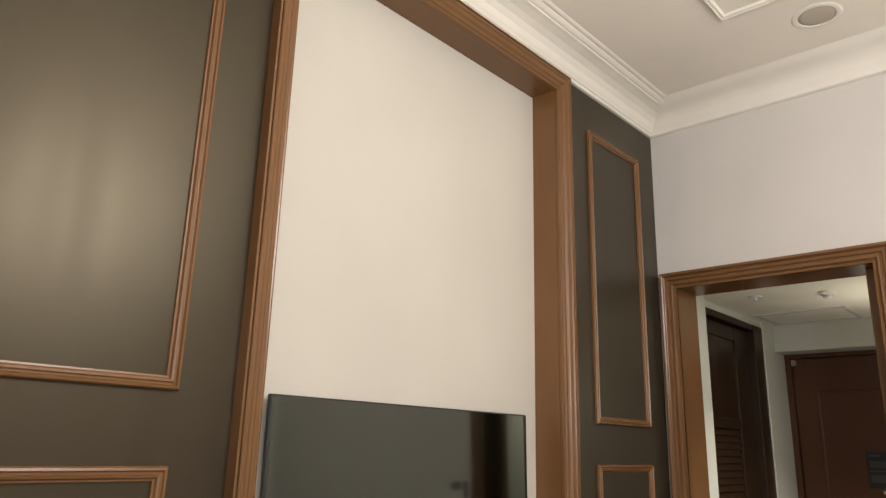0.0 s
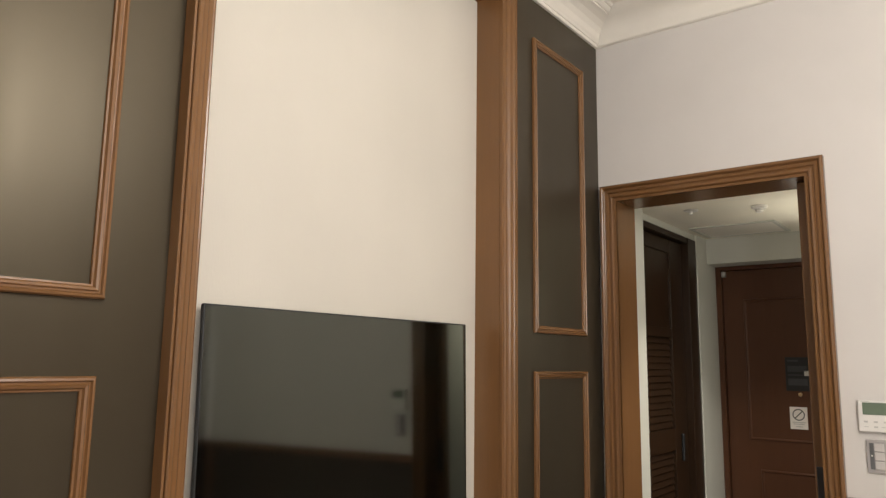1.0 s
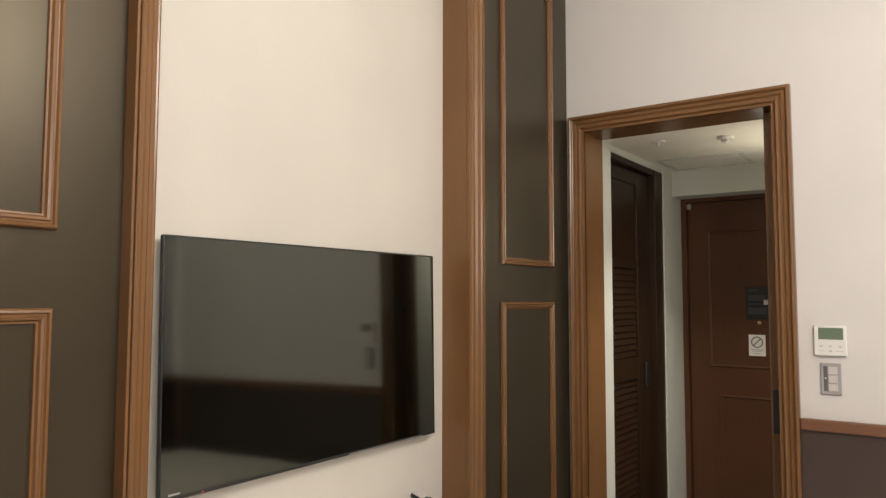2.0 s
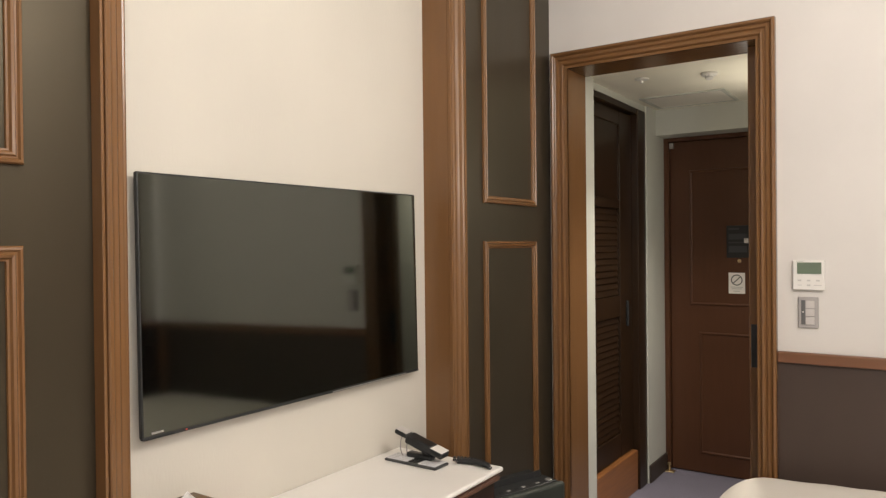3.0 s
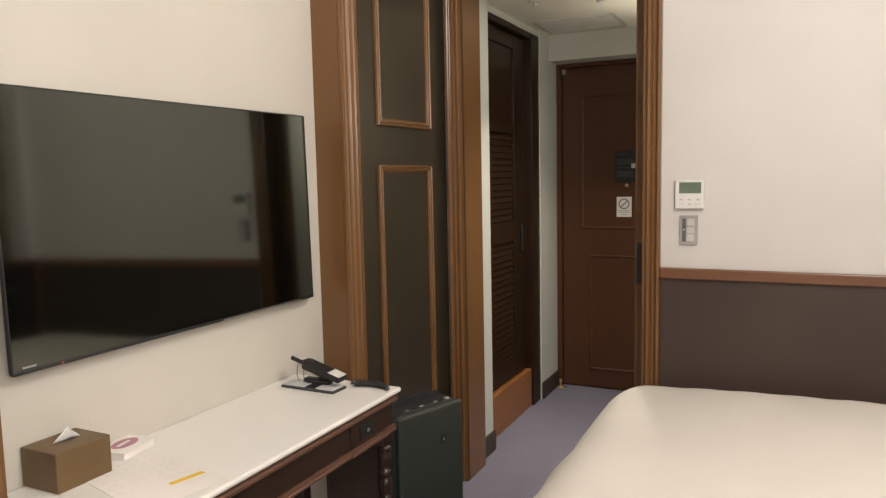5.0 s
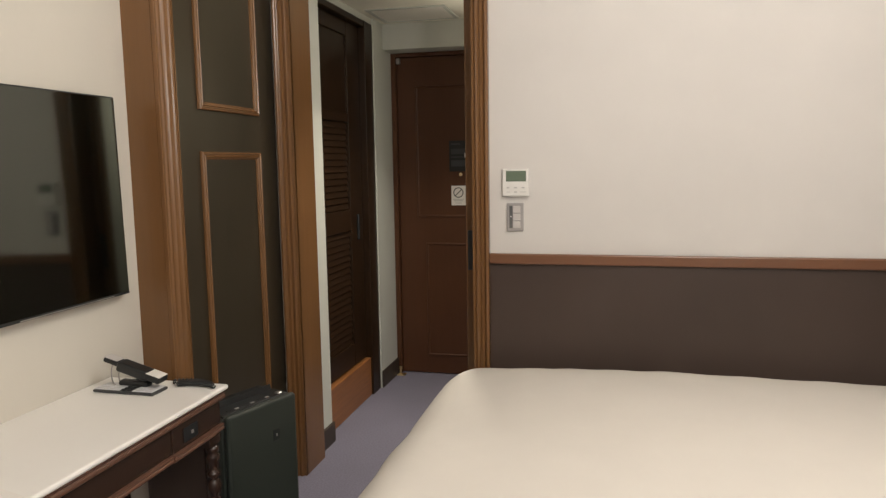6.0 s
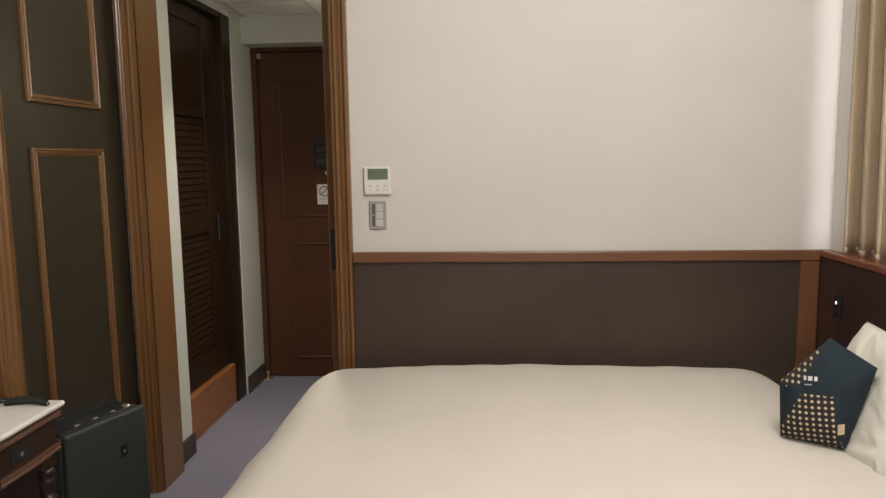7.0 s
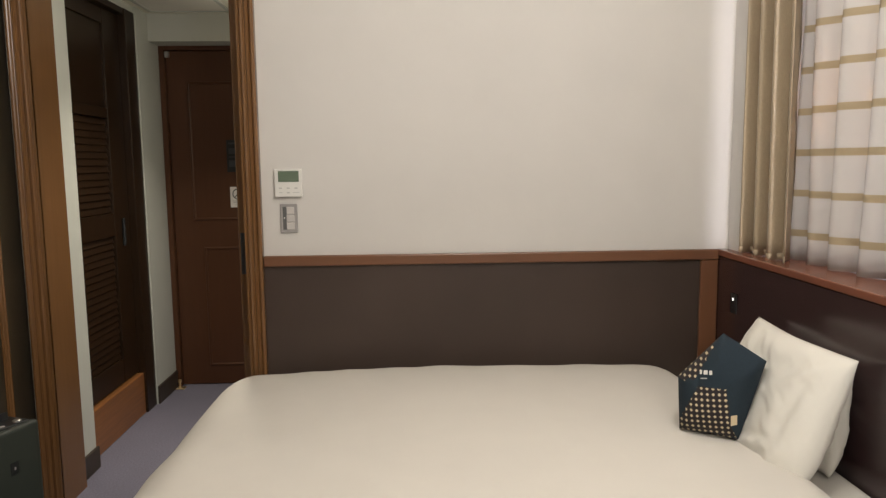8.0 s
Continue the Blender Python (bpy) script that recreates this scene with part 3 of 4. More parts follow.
# ---- wall controls ----
ther = thing("wall_thermostat", (1.066, 0, 1.345), "white wall thermostat with a green display", "thermostat")
part("body", box((1.012, -0.019, 1.289), (1.121, -0.0005, 1.401), 0.004, 2), LIGHT_PLASTIC, ther)
part("display", box((1.028, -0.0205, 1.350), (1.110, -0.0188, 1.393)), LCD, ther, "dark green display")
for i in range(3):
    for j in range(2):
        if i == 1 or j == 0:
            part("button", box((1.030 + 0.031 * i, -0.0202, 1.322 - 0.018 * j), (1.042 + 0.031 * i, -0.0188, 1.328 - 0.018 * j), 0.001), MARK, ther)
for xa, xb, za in ((1.030, 1.044, 1.306), (1.084, 1.110, 1.306), (1.024, 1.050, 1.3955)):
    part("print_bar", box((xa, -0.0198, za), (xb, -0.0189, za + 0.0025)), MARK, ther)
swit = thing("light_switch", (1.064, 0, 1.203), "grey light switch plate with three keys", "light switch")
part("plate", box((1.029, -0.009, 1.145), (1.098, -0.0005, 1.262), 0.003, 2), GREY_PLASTIC, swit)
part("strip", box((1.040, -0.0105, 1.158), (1.053, -0.0088, 1.250)), material("dark_grey_plastic", (0.10, 0.10, 0.10), 0.4, bump=0.0), swit, "dark indicator strip")
for i in range(3):
    part("key", box((1.055, -0.013, 1.158 + 0.0312 * i), (1.086, -0.0088, 1.187 + 0.0312 * i), 0.002), PALE_KEY, swit)
part("indicator", box((1.044, -0.0110, 1.203), (1.049, -0.0104, 1.208)), LIGHT_PLASTIC, swit)

# ---- television ----
TX, TYA, TYB, TZA, TZB = -0.072, -2.038, -0.952, 1.030, 1.652
tv = thing("television", (-0.09, -1.495, 1.34), "black flat television mounted on the recess wall", "television")
part("back_shell", box((RX + 0.004, TYA + 0.10, TZA + 0.06), (TX - 0.012, TYB - 0.10, TZB - 0.09), 0.010, 2), BLACK, tv)
part("bezel", box((TX - 0.014, TYA, TZA), (TX, TYB, TZB), 0.004, 2), BEZEL, tv)
part("screen", box((TX - 0.002, TYA + 0.004, TZA + 0.005), (TX + 0.0008, TYB - 0.004, TZB - 0.005)), SCREEN, tv, "glossy dark screen, switched off")
part("lower_lip", box((TX - 0.013, TYA + 0.002, TZA - 0.004), (TX + 0.003, TYB - 0.002, TZA + 0.004), 0.003, 2), BEZEL, tv)
# The lip's highlight is built as a silver strip along its right middle.
part("lip_highlight", box((TX + 0.0024, -1.40, TZA - 0.0020), (TX + 0.0036, -1.03, TZA + 0.0008), 0.0004), SILVER, tv, "thin silver strip drawn as the lip's highlight")
part("badge", box((TX + 0.0009, TYA + 0.024, TZA + 0.008), (TX + 0.0016, TYA + 0.056, TZA + 0.0125)), SILVER, tv, "small silver maker's badge")
part("standby_light", box((TX + 0.0028, TYA + 0.116, TZA - 0.0005), (TX + 0.0036, TYA + 0.120, TZA + 0.0018)), RED_LED, tv)

tv.rotation_euler = (0, radians(-0.9), 0)   # leans back a little on its bracket

# ---- desk and what lies on it ----
DT, DF, DYA, DYB = 0.766, 0.315, -2.100, -1.022
desk = thing("desk", (0.1, -1.56, 0), "mahogany writing desk with white top against the recess wall", "desk")
part("top", box((RX + 0.002, DYA, DT - 0.016), (DF, DYB, DT), 0.007, 3), STONE, desk, "white stone-look top")
PROF = [(0.0, 0.0), (0.014, 0.0), (0.016, -0.006), (0.012, -0.012), (0.016, -0.017), (0.016, -0.024), (0.008, -0.030), (0.0, -0.032)]


def edge_strip(z, x, ya, yb, scale=1.0):
    bm = bmesh.new()
    ends = []
    for y in (ya, yb):
        ends.append([bm.verts.new((x + u * scale, y, z + h * scale)) for u, h in PROF])
    for i in range(len(PROF)):
        j = (i + 1) % len(PROF)
        bm.faces.new((ends[0][i], ends[0][j], ends[1][j], ends[1][i]))
    bm.faces.new(ends[0])
    bm.faces.new(ends[1])
    return bm


AX = DF - 0.030
EDGE = wood("mahogany_edge", (0.115, 0.054, 0.034), 0.3, var=0.12)[1]
part("upper_moulding", edge_strip(DT - 0.0165, AX + 0.004, DYA + 0.01, DYB - 0.008), EDGE, desk)
part("apron", box((AX - 0.022, DYA + 0.014, DT - 0.150), (AX + 0.002, DYB - 0.012, DT - 0.017), 0.002), DESK[1], desk)
part("lower_moulding", edge_strip(DT - 0.122, AX + 0.001, DYA + 0.012, DYB - 0.010, 0.75), EDGE, desk)
part("side_apron", box((RX + 0.02, DYB - 0.034, DT - 0.150), (AX - 0.022, DYB - 0.012, DT - 0.017), 0.002), DESK[0], desk)
part("side_apron", box((RX + 0.02, DYA + 0.014, DT - 0.150), (AX - 0.022, DYA + 0.036, DT - 0.017), 0.002), DESK[0], desk)
drw = part("drawer_front", box((AX + 0.002, -1.285, DT - 0.122), (AX + 0.006, -1.092, DT - 0.050), 0.001), DESK[1], desk)
part("drawer_moulding", edge_strip(DT - 0.1215, AX + 0.006, -1.292, -1.085, 0.75), EDGE, drw)
part("drawer_pull", box((AX + 0.006, -1.236, DT - 0.108), (AX + 0.009, -1.166, DT - 0.066), 0.004, 2), BLACK, drw, "small dark plate with silver mark")
part("pull_mark", box((AX + 0.009, -1.202, DT - 0.092), (AX + 0.013, -1.192, DT - 0.082), 0.001), SILVER, drw)
LEG = [(0.030, 0.0), (0.030, 0.02), (0.018, 0.04), (0.022, 0.10), (0.026, 0.25), (0.022, 0.36), (0.018, 0.395), (0.027, 0.400), (0.028, 0.412), (0.020, 0.417), (0.020, 0.424), (0.028, 0.434), (0.031, 0.452), (0.028, 0.468), (0.020, 0.476), (0.020, 0.482), (0.029, 0.488), (0.029, 0.500), (0.020, 0.506), (0.023, 0.520), (0.029, 0.540), (0.030, 0.552), (0.022, 0.560), (0.028, 0.568), (0.028, 0.578), (0.020, 0.584)]
for y in (DYB - 0.045, DYA + 0.045):
    lg = part("leg", lathe([(r * 0.76, z) for r, z in LEG], (AX - 0.012, y, 0), 22), DESK[2], desk, "turned leg with rings", smooth=True)
    part("leg_block", box((AX - 0.040, y - 0.031, 0.584), (AX + 0.0005, y + 0.031, DT - 0.1505), 0.003), DESK[2], lg)
    part("back_leg", box((RX + 0.022, y - 0.022, 0), (RX + 0.066, y + 0.022, DT - 0.151), 0.003), DESK[2], desk)

part("side_panel", box((0.03, DYB - 0.034, 0.02), (AX - 0.045, DYB - 0.016, DT - 0.151), 0.002), DESK[2], desk)

tis = thing("tissue_box", (-0.045, -1.937, DT), "bronze-brown tissue box with a white tissue pulled up", "tissue box")
part("case", box((RX + 0.003, -2.010, DT + 0.0003), (0.015, -1.871, DT + 0.090), 0.002), BOX_BROWN, tis)
slot = bmesh.new()
bmesh.ops.create_circle(slot, cap_ends=True, radius=1, segments=28, matrix=pose(-0.047, -1.932, DT + 0.0908) @ Matrix.Diagonal((0.006, 0.030, 1, 1)))
part("slot", slot, BLACK, tis)
bt = bmesh.new()
rows = []
for i in range(9):
    row = []
    for j in range(5):
        u, v = i / 8 - 0.5, j / 4
        wdt = 0.066 * (1 - 0.97 * v)
        row.append(bt.verts.new((-0.048 + 0.005 * math.sin(3 * u) * (1 - v) + 0.012 * v, -1.935 + u * wdt - 0.006 * v, DT + 0.089 + 0.033 * v + 0.002 * math.sin(7 * u))))
    rows.append(row)
for i in range(8):
    for j in range(4):
        bt.faces.new((rows[i][j], rows[i + 1][j], rows[i + 1][j + 1], rows[i][j + 1]))
tissue = part("tissue", bt, TISSUE, tis, "white folded tissue", smooth=True)
mod = tissue.modifiers.new("thick", "SOLIDIFY")
mod.thickness = 0.0012

memo = thing("memo_block", (-0.065, -1.775, DT), "white memo block with a purple oval on its cover", "memo block")
MM = pose(-0.062, -1.770, DT, 0, 0, 12)
part("pad", turned((-0.042, -0.058, 0.0003), (0.042, 0.058, 0.017), MM, 0.001), PAPER, memo)
part("cover", turned((-0.043, -0.059, 0.0172), (0.046, 0.062, 0.0186), MM), PAPER, memo)
ov = bmesh.new()
bmesh.ops.create_circle(ov, cap_ends=True, radius=1, segments=36, matrix=MM @ pose(-0.004, 0.004, 0.0192) @ Matrix.Diagonal((0.026, 0.040, 1, 1)))
part("oval", ov, PURPLE, memo, "purple oval")
part("print_bar", turned((-0.010, -0.022, 0.0194), (0.000, 0.024, 0.0198), MM), PAPER, memo)

leaf = thing("printed_sheet", (0.13, -1.85, DT), "white printed sheet with faint marks and a yellow bar", "paper")
LM = pose(0.128, -1.860, DT, 0, 0, -14)
part("sheet", turned((-0.150, -0.105, 0.0004), (0.150, 0.105, 0.0014), LM), PAPER, leaf)
part("yellow_bar", turned((-0.008, -0.042, 0.0016), (0.008, 0.042, 0.0020), pose(0.209, -1.832, DT, 0, 0, -14)), YELLOW, leaf, "yellow bar")
part("print_bar", turned((0.0, -0.040, 0.0016), (0.006, 0.020, 0.0019), pose(0.232, -1.822, DT, 0, 0, -14)), FAINT, leaf)
rnd = random.Random(4)
for i in range(5):
    for j in range(4):
        c = bmesh.new()
        cx, cy = -0.125 + 0.038 * i + rnd.uniform(-0.003, 0.003), -0.075 + 0.046 * j + rnd.uniform(-0.003, 0.003)
        a = [c.verts.new(LM @ Vector((cx + 0.015 * math.cos(k * math.pi / 9), cy + 0.018 * math.sin(k * math.pi / 9), 0.0017))) for k in range(18)]
        b = [c.verts.new(LM @ Vector((cx + 0.010 * math.cos(k * math.pi / 9), cy + 0.012 * math.sin(k * math.pi / 9), 0.0017))) for k in range(18)]
        for k in range(18):
            c.faces.new((a[k], a[(k + 1) % 18], b[(k + 1) % 18], b[k]))
        part("printed_ring", c, FAINT, leaf)

# telephone
phone = thing("telephone", (0.045, -1.115, DT), "black desk telephone with pale label plates on the desk", "telephone")
PM = pose(0.056, -1.140, DT, 0, 0, -1) @ Matrix.Scale(0.93, 4)
part("base", turned((-0.110, -0.041, 0.0003), (0.112, 0.040, 0.010), PM, 0.004, 2), PHONE, phone)
part("label_plate", turned((-0.106, -0.037, 0.0105), (-0.012, 0.034, 0.0125), PM, 0.001), LABEL, phone, "pale grey label plate with illegible print")
part("label_plate", turned((0.034, -0.037, 0.0105), (0.107, 0.034, 0.0130), PM, 0.001), LABEL, phone, "pale grey label plate with illegible print")
for i in range(2):
    for j in range(4):
        part("key", turned((-0.008 + 0.020 * i, -0.034 + 0.016 * j, 0.0105), (0.006 + 0.020 * i, -0.024 + 0.016 * j, 0.0145), PM, 0.001), BEZEL, phone)
for xa, xb in ((-0.098, -0.060), (-0.052, -0.020), (0.042, 0.072), (0.078, 0.100)):
    for k in range(4):
        part("print_bar", turned((xa, -0.030 + 0.015 * k, 0.0124), (xb - 0.006 * (k % 2), -0.0265 + 0.015 * k, 0.0132), PM), MARK, phone)
part("cradle", turned((-0.050, 0.004, 0.011), (0.060, 0.038, 0.030), PM, 0.010, 2), BLACK, phone)
part("stem", turned((0.015, 0.008, 0.026), (0.050, 0.036, 0.060), PM, 0.006, 2), BLACK, phone)
RM = PM @ pose(0.008, 0.020, 0.066, 0, 17, 3) @ Matrix.Scale(0.95, 4)
rec = part("receiver", turned((-0.058, -0.027, -0.020), (0.060, 0.027, 0.015), RM, 0.009, 3), BLACK, phone)
part("earpiece", turned((-0.112, -0.022, -0.006), (-0.054, 0.022, 0.012), RM, 0.006, 2), BLACK, rec)
part("end_plate", turned((-0.110, -0.020, 0.0121), (-0.060, 0.020, 0.0140), RM, 0.001), PALE_KEY, rec, "pale grey end plate")
part("mouthpiece", turned((0.050, -0.028, -0.012), (0.108, 0.028, 0.010), RM, 0.005, 2), BLACK, rec)
part("end_plate", turned((0.054, -0.026, 0.0101), (0.106, 0.026, 0.0125), RM, 0.001), LIGHT_PLASTIC, rec, "white end plate")
loop = [PM @ Vector((-0.060 - 0.022 * math.sin(a), 0.010 + 0.004 * a, 0.050 - 0.040 * math.cos(a))) for a in [0.15 + 0.28 * i for i in range(11)]]
part("cable", tube(loop, 0.0018, 6), GREY_PLASTIC, phone, smooth=True)
loop = [PM @ Vector((-0.046 - 0.014 * math.sin(a), 0.018 + 0.004 * a, 0.042 - 0.030 * math.cos(a))) for a in [0.15 + 0.28 * i for i in range(11)]]
part("cable", tube(loop, 0.0018, 6), GREY_PLASTIC, phone, smooth=True)
coil = []
for i in range(241):
    s = i / 240
    ang = s * 2 * math.pi * 26
    cx, cy = 0.150 + 0.145 * s, -1.062 + 0.028 * math.sin(s * 3.0) - 0.02 * s
    coil.append((cx + 0.004 * math.cos(ang * 0.5), cy + 0.0062 * math.cos(ang), DT + 0.0092 + 0.0062 * math.sin(ang)))
part("coiled_cord", tube(coil, 0.0026, 6), BLACK, phone, "black coiled cord", smooth=True)
coil = []
for i in range(201):
    s = i / 200
    ang = s * 2 * math.pi * 22
    coil.append((0.175 + 0.118 * s, -1.078 + 0.014 * math.sin(s * 3.1), DT + 0.0090 + 0.006 * math.sin(ang) + 0.004 * s))
part("coiled_cord", tube([(x, y + 0.008 * math.cos(i * 2 * math.pi * 22 / 200), z) for i, (x, y, z) in enumerate(coil)], 0.0026, 6), BLACK, phone, "black coiled cord", smooth=True)

# ---- air purifier ----
PW, PD, PH = 0.315, 0.205, 0.632
PUR = pose(0.261, -0.958, 0, 0, 0, 70.4)
pur = thing("air_purifier", (0.26, -0.86, 0), "dark green-grey air purifier standing beside the desk", "air purifier")


def pbox(a, b, bev=0.0, seg=1):
    return turned(a, b, PUR, bev, seg)


part("shell", pbox((0.0, 0.022, 0.0), (PW, PD, PH - 0.012), 0.018, 3), PURIFIER, pur)
part("front_panel", pbox((0.003, -0.001, 0.020), (PW - 0.003, 0.026, PH - 0.004), 0.012, 3), PURIFIER, pur)
part("top_deck", pbox((0.010, 0.030, PH - 0.016), (PW - 0.010, PD - 0.020, PH - 0.006), 0.004, 2), BLACK, pur)
part("louvre_flap", turned((0.012, 0.0, 0.0), (PW - 0.026, 0.006, 0.026), PUR @ pose(0, 0.098, PH - 0.010, -14, 0, 0), 0.002, 2), BLACK, pur, "raised black louvre flap")
for i in range(6):
    part("button", pbox((0.044 + 0.034 * i, 0.046, PH - 0.0065), (0.060 + 0.034 * i, 0.056, PH - 0.0040), 0.001), GREY_PLASTIC if i % 2 else BEZEL, pur)
part("button", lathe([(0.013, 0), (0.013, 0.003), (0.010, 0.005), (0.002, 0.005)], PUR @ Vector((PW - 0.038, 0.052, PH - 0.0065)), 18), SILVER, pur, "round silver button")
part("emblem", pbox((0.195, -0.003, 0.484), (0.225, -0.0008, 0.524), 0.001), BLACK, pur, "small black emblem")
part("emblem_mark", pbox((0.207, -0.0036, 0.500), (0.213, -0.0028, 0.509), 0.0005), GREY_PLASTIC, pur)
part("intake_grille", pbox((0.03, PD - 0.001, 0.08), (PW - 0.03, PD + 0.003, 0.5), 0.001), BLACK, pur)

# ---- bed ----
bed = thing("bed", (1.8, -0.9, 0), "made double bed with a smooth white duvet", "bed")
part("base", box((0.90, -1.66, 0.06), (2.82, -0.06, 0.30), 0.01), DARK_BASE, bed)
part("mattress", soft_box((0.88, -1.68, 0.301), (2.82, -0.05, 0.49), (0.05, 0.05, 0.05), 8), LINEN, bed, smooth=True)


def duvet(p):
    u, v = (p.x - 1.80) / 1.0, (p.y + 0.87) / 0.84
    top = max(0.0, (p.z - 0.40) / 0.2)
    p.z += top * (0.050 * (1 - min(1, abs(u)) ** 2.4) * (1 - 0.6 * min(1, abs(v)) ** 3) - 0.010)
    w = noise.noise(Vector((p.x * 2.2, p.y * 2.2, 0.3))) * 0.010 + noise.noise(Vector((p.x * 6 + p.y * 2, p.y * 5, 1.7))) * 0.0035
    w += noise.noise(Vector((p.x * 9, p.y * 3, 6.1))) * 0.004 * min(1.0, max(0.0, v + 0.2))
    p.z += top * w
    low = max(0.0, 1 - top)
    p.x += low * 0.022 * noise.noise(Vector((p.y * 5, p.z * 2, 4.0)))
    p.y += low * 0.018 * noise.noise(Vector((p.x * 5, p.z * 2, 9.0)))
    return p


part("duvet", soft_box((0.765, -1.72, 0.16), (2.665, -0.032, 0.600), (0.17, 0.15, 0.15), 56, duvet), LINEN, bed, "smooth white duvet", smooth=True)
part("sheet", soft_box((2.35, -1.69, 0.42), (2.822, -0.05, 0.502), (0.04, 0.05, 0.03), 12), LINEN, bed, "white bottom sheet", smooth=True)

head = thing("headboard", (2.85, -1.1, 0), "dark wooden headboard with a red-brown cap ledge", "headboard")
part("panel", box((2.8265, -2.3, 0.0), (EX - 0.001, -0.0005, 1.026), 0.003), HEAD, head)
part("cap", box((2.822, -2.3, 1.0265), (EX - 0.001, -0.002, 1.0525), 0.004, 2), CAP, head, "red-brown cap ledge")
part("ledge", box((EX, NY0 + 0.002, 1.0185), (3.09, NY1 - 0.002, 1.0505)), CAP, head, "red-brown window ledge")
read = thing("reading_light", (2.826, -0.18, 0.86), "small dark reading light switch with a white dot", "switch")
part("plate", box((2.8195, -0.205, 0.815), (2.8264, -0.155, 0.895), 0.003, 2), BLACK, read)
part("dot", box((2.8175, -0.182, 0.867), (2.8193, -0.178, 0.877)), LED, read, "white glowing dot")


# pillows
def pillow(name, m, w, h, t, seed, label, creases=()):
    bm = bmesh.new()
    n, grid = 56, {}
    for side in (1, -1):
        for i in range(n + 1):
            for j in range(n + 1):
                u, v = 2 * i / n - 1, 2 * j / n - 1
                if side < 0 and (i in (0, n) or j in (0, n)):
                    grid[side, i, j] = grid[1, i, j]
                    continue
                puff = ((1 - abs(u) ** 2.6) * (1 - abs(v) ** 2.6)) ** 0.5
                pinch = 1 - 0.055 * (1 - (abs(u) * abs(v)) ** 1.5) * max(abs(u), abs(v)) ** 6
                wr = noise.noise(Vector((u * 2.1 + seed, v * 2.1, side))) * 0.008 + noise.noise(Vector((u * 5 + seed, v * 3.2, side * 2.0))) * 0.004 + noise.noise(Vector(((u + v) * 8 + seed, (u - v) * 2.5, side * 3.0))) * 0.004
                p = Vector((u * w / 2 * pinch, v * h / 2 * pinch, side * (t / 2 * puff + wr * min(1, puff * 1.6)) + 0.012 * math.sin(3.1 * u + seed) * (1 - puff)))
                low = max(0.0, -v)
                p.x -= 0.050 * max(0.0, u) * low * low
                p.y += 0.020 * low * max(0.0, u)
                for cu, cv, ang, ln, dep in creases:
                    du, dv = u - cu, v - cv
                    along, off = du * math.cos(ang) + dv * math.sin(ang), dv * math.cos(ang) - du * math.sin(ang)
                    p.z += side * dep * math.exp(-(along / ln) ** 2) * (math.exp(-(off / 0.07) ** 2) - 0.8 * math.exp(-((off - 0.13) / 0.06) ** 2)) * min(1, 2 * puff)
                grid[side, i, j] = bm.verts.new(m @ p)
    for side in (1, -1):
        for i in range(n):
            for j in range(n):
                bm.faces.new((grid[side, i, j], grid[side, i + 1, j], grid[side, i + 1, j + 1], grid[side, i, j + 1]))
    ob = whole(name, bm, PILLOW, label, "pillow", group="pillows on the bed", smooth=True)
    return ob


def leaning(p, up, turn=0.0):
    """A standing sheet's frame: across along -y, upwards along up, its face to -x."""
    up = Vector(up).normalized()
    face = Vector((0, -1, 0)).cross(up).normalized()
    return Matrix.Translation(p) @ Matrix(((0, up.x, face.x, 0), (-1, up.y, face.y, 0), (0, up.z, face.z, 0), (0, 0, 0, 1))) @ pose(0, 0, 0, 0, 0, turn)


pillow("pillow", leaning((2.762, -0.770, 0.672), (0.10, 0.06, 0.99)), 0.54, 0.37, 0.11, 3.3, "white pillow standing against the headboard")
pillow("pillow", leaning((2.612, -0.916, 0.712), (0.42, 0.17, 0.88)), 0.545, 0.43, 0.16, 1.1, "plump white pillow leaning on the pillow behind",
       [(0.30, -0.60, 0.3, 0.35, 0.007), (0.62, 0.50, 0.9, 0.35, 0.007), (-0.55, 0.70, -0.8, 0.28, 0.003), (0.62, -0.75, 1.1, 0.25, 0.008), (0.80, 0.10, 1.45, 0.45, 0.006), (-0.1, 0.35, 0.15, 0.5, 0.002)])

# cushion: a five-cornered folded cloth shape
PENT = [(0.023, 0.160), (0.134, 0.079), (0.047, -0.148), (-0.117, -0.124), (-0.112, 0.033)]
cush = thing("cushion", (2.44, -0.94, 0.62), "navy five-cornered cushion with dotted cloth patches", "cushion")
CM = Matrix.Translation((2.450, -0.912, 0.757)) @ Matrix(((0.88, -0.03, -0.47, 0), (-0.46, 0.16, -0.87, 0), (0.10, 0.985, 0.13, 0), (0, 0, 0, 1)))


def inside(u, v):
    """How deep a point lies in the five-sided outline: 0 at the edge, 1 in the middle."""
    best = 9.0
    for k in range(5):
        (ax, ay), (bx, by) = PENT[k], PENT[(k + 1) % 5]
        ex, ey = bx - ax, by - ay
        ln = math.hypot(ex, ey)
        d = ((u - ax) * ey - (v - ay) * ex) / ln
        c = (-ax * ey + ay * ex) / ln
        best = min(best, d / c)
    return best


def swell(u, v):
    """The cushion's height over its middle plane, with a crease down from the print."""
    d = min(1.0, max(0.0, inside(u, v)))
    crease = 0.010 * math.exp(-((u + 0.048) / 0.010) ** 2) * math.exp(-((v - 0.020) / 0.035) ** 2)
    return 0.076 * (1 - (1 - d) ** 2.4) ** 0.62 - crease


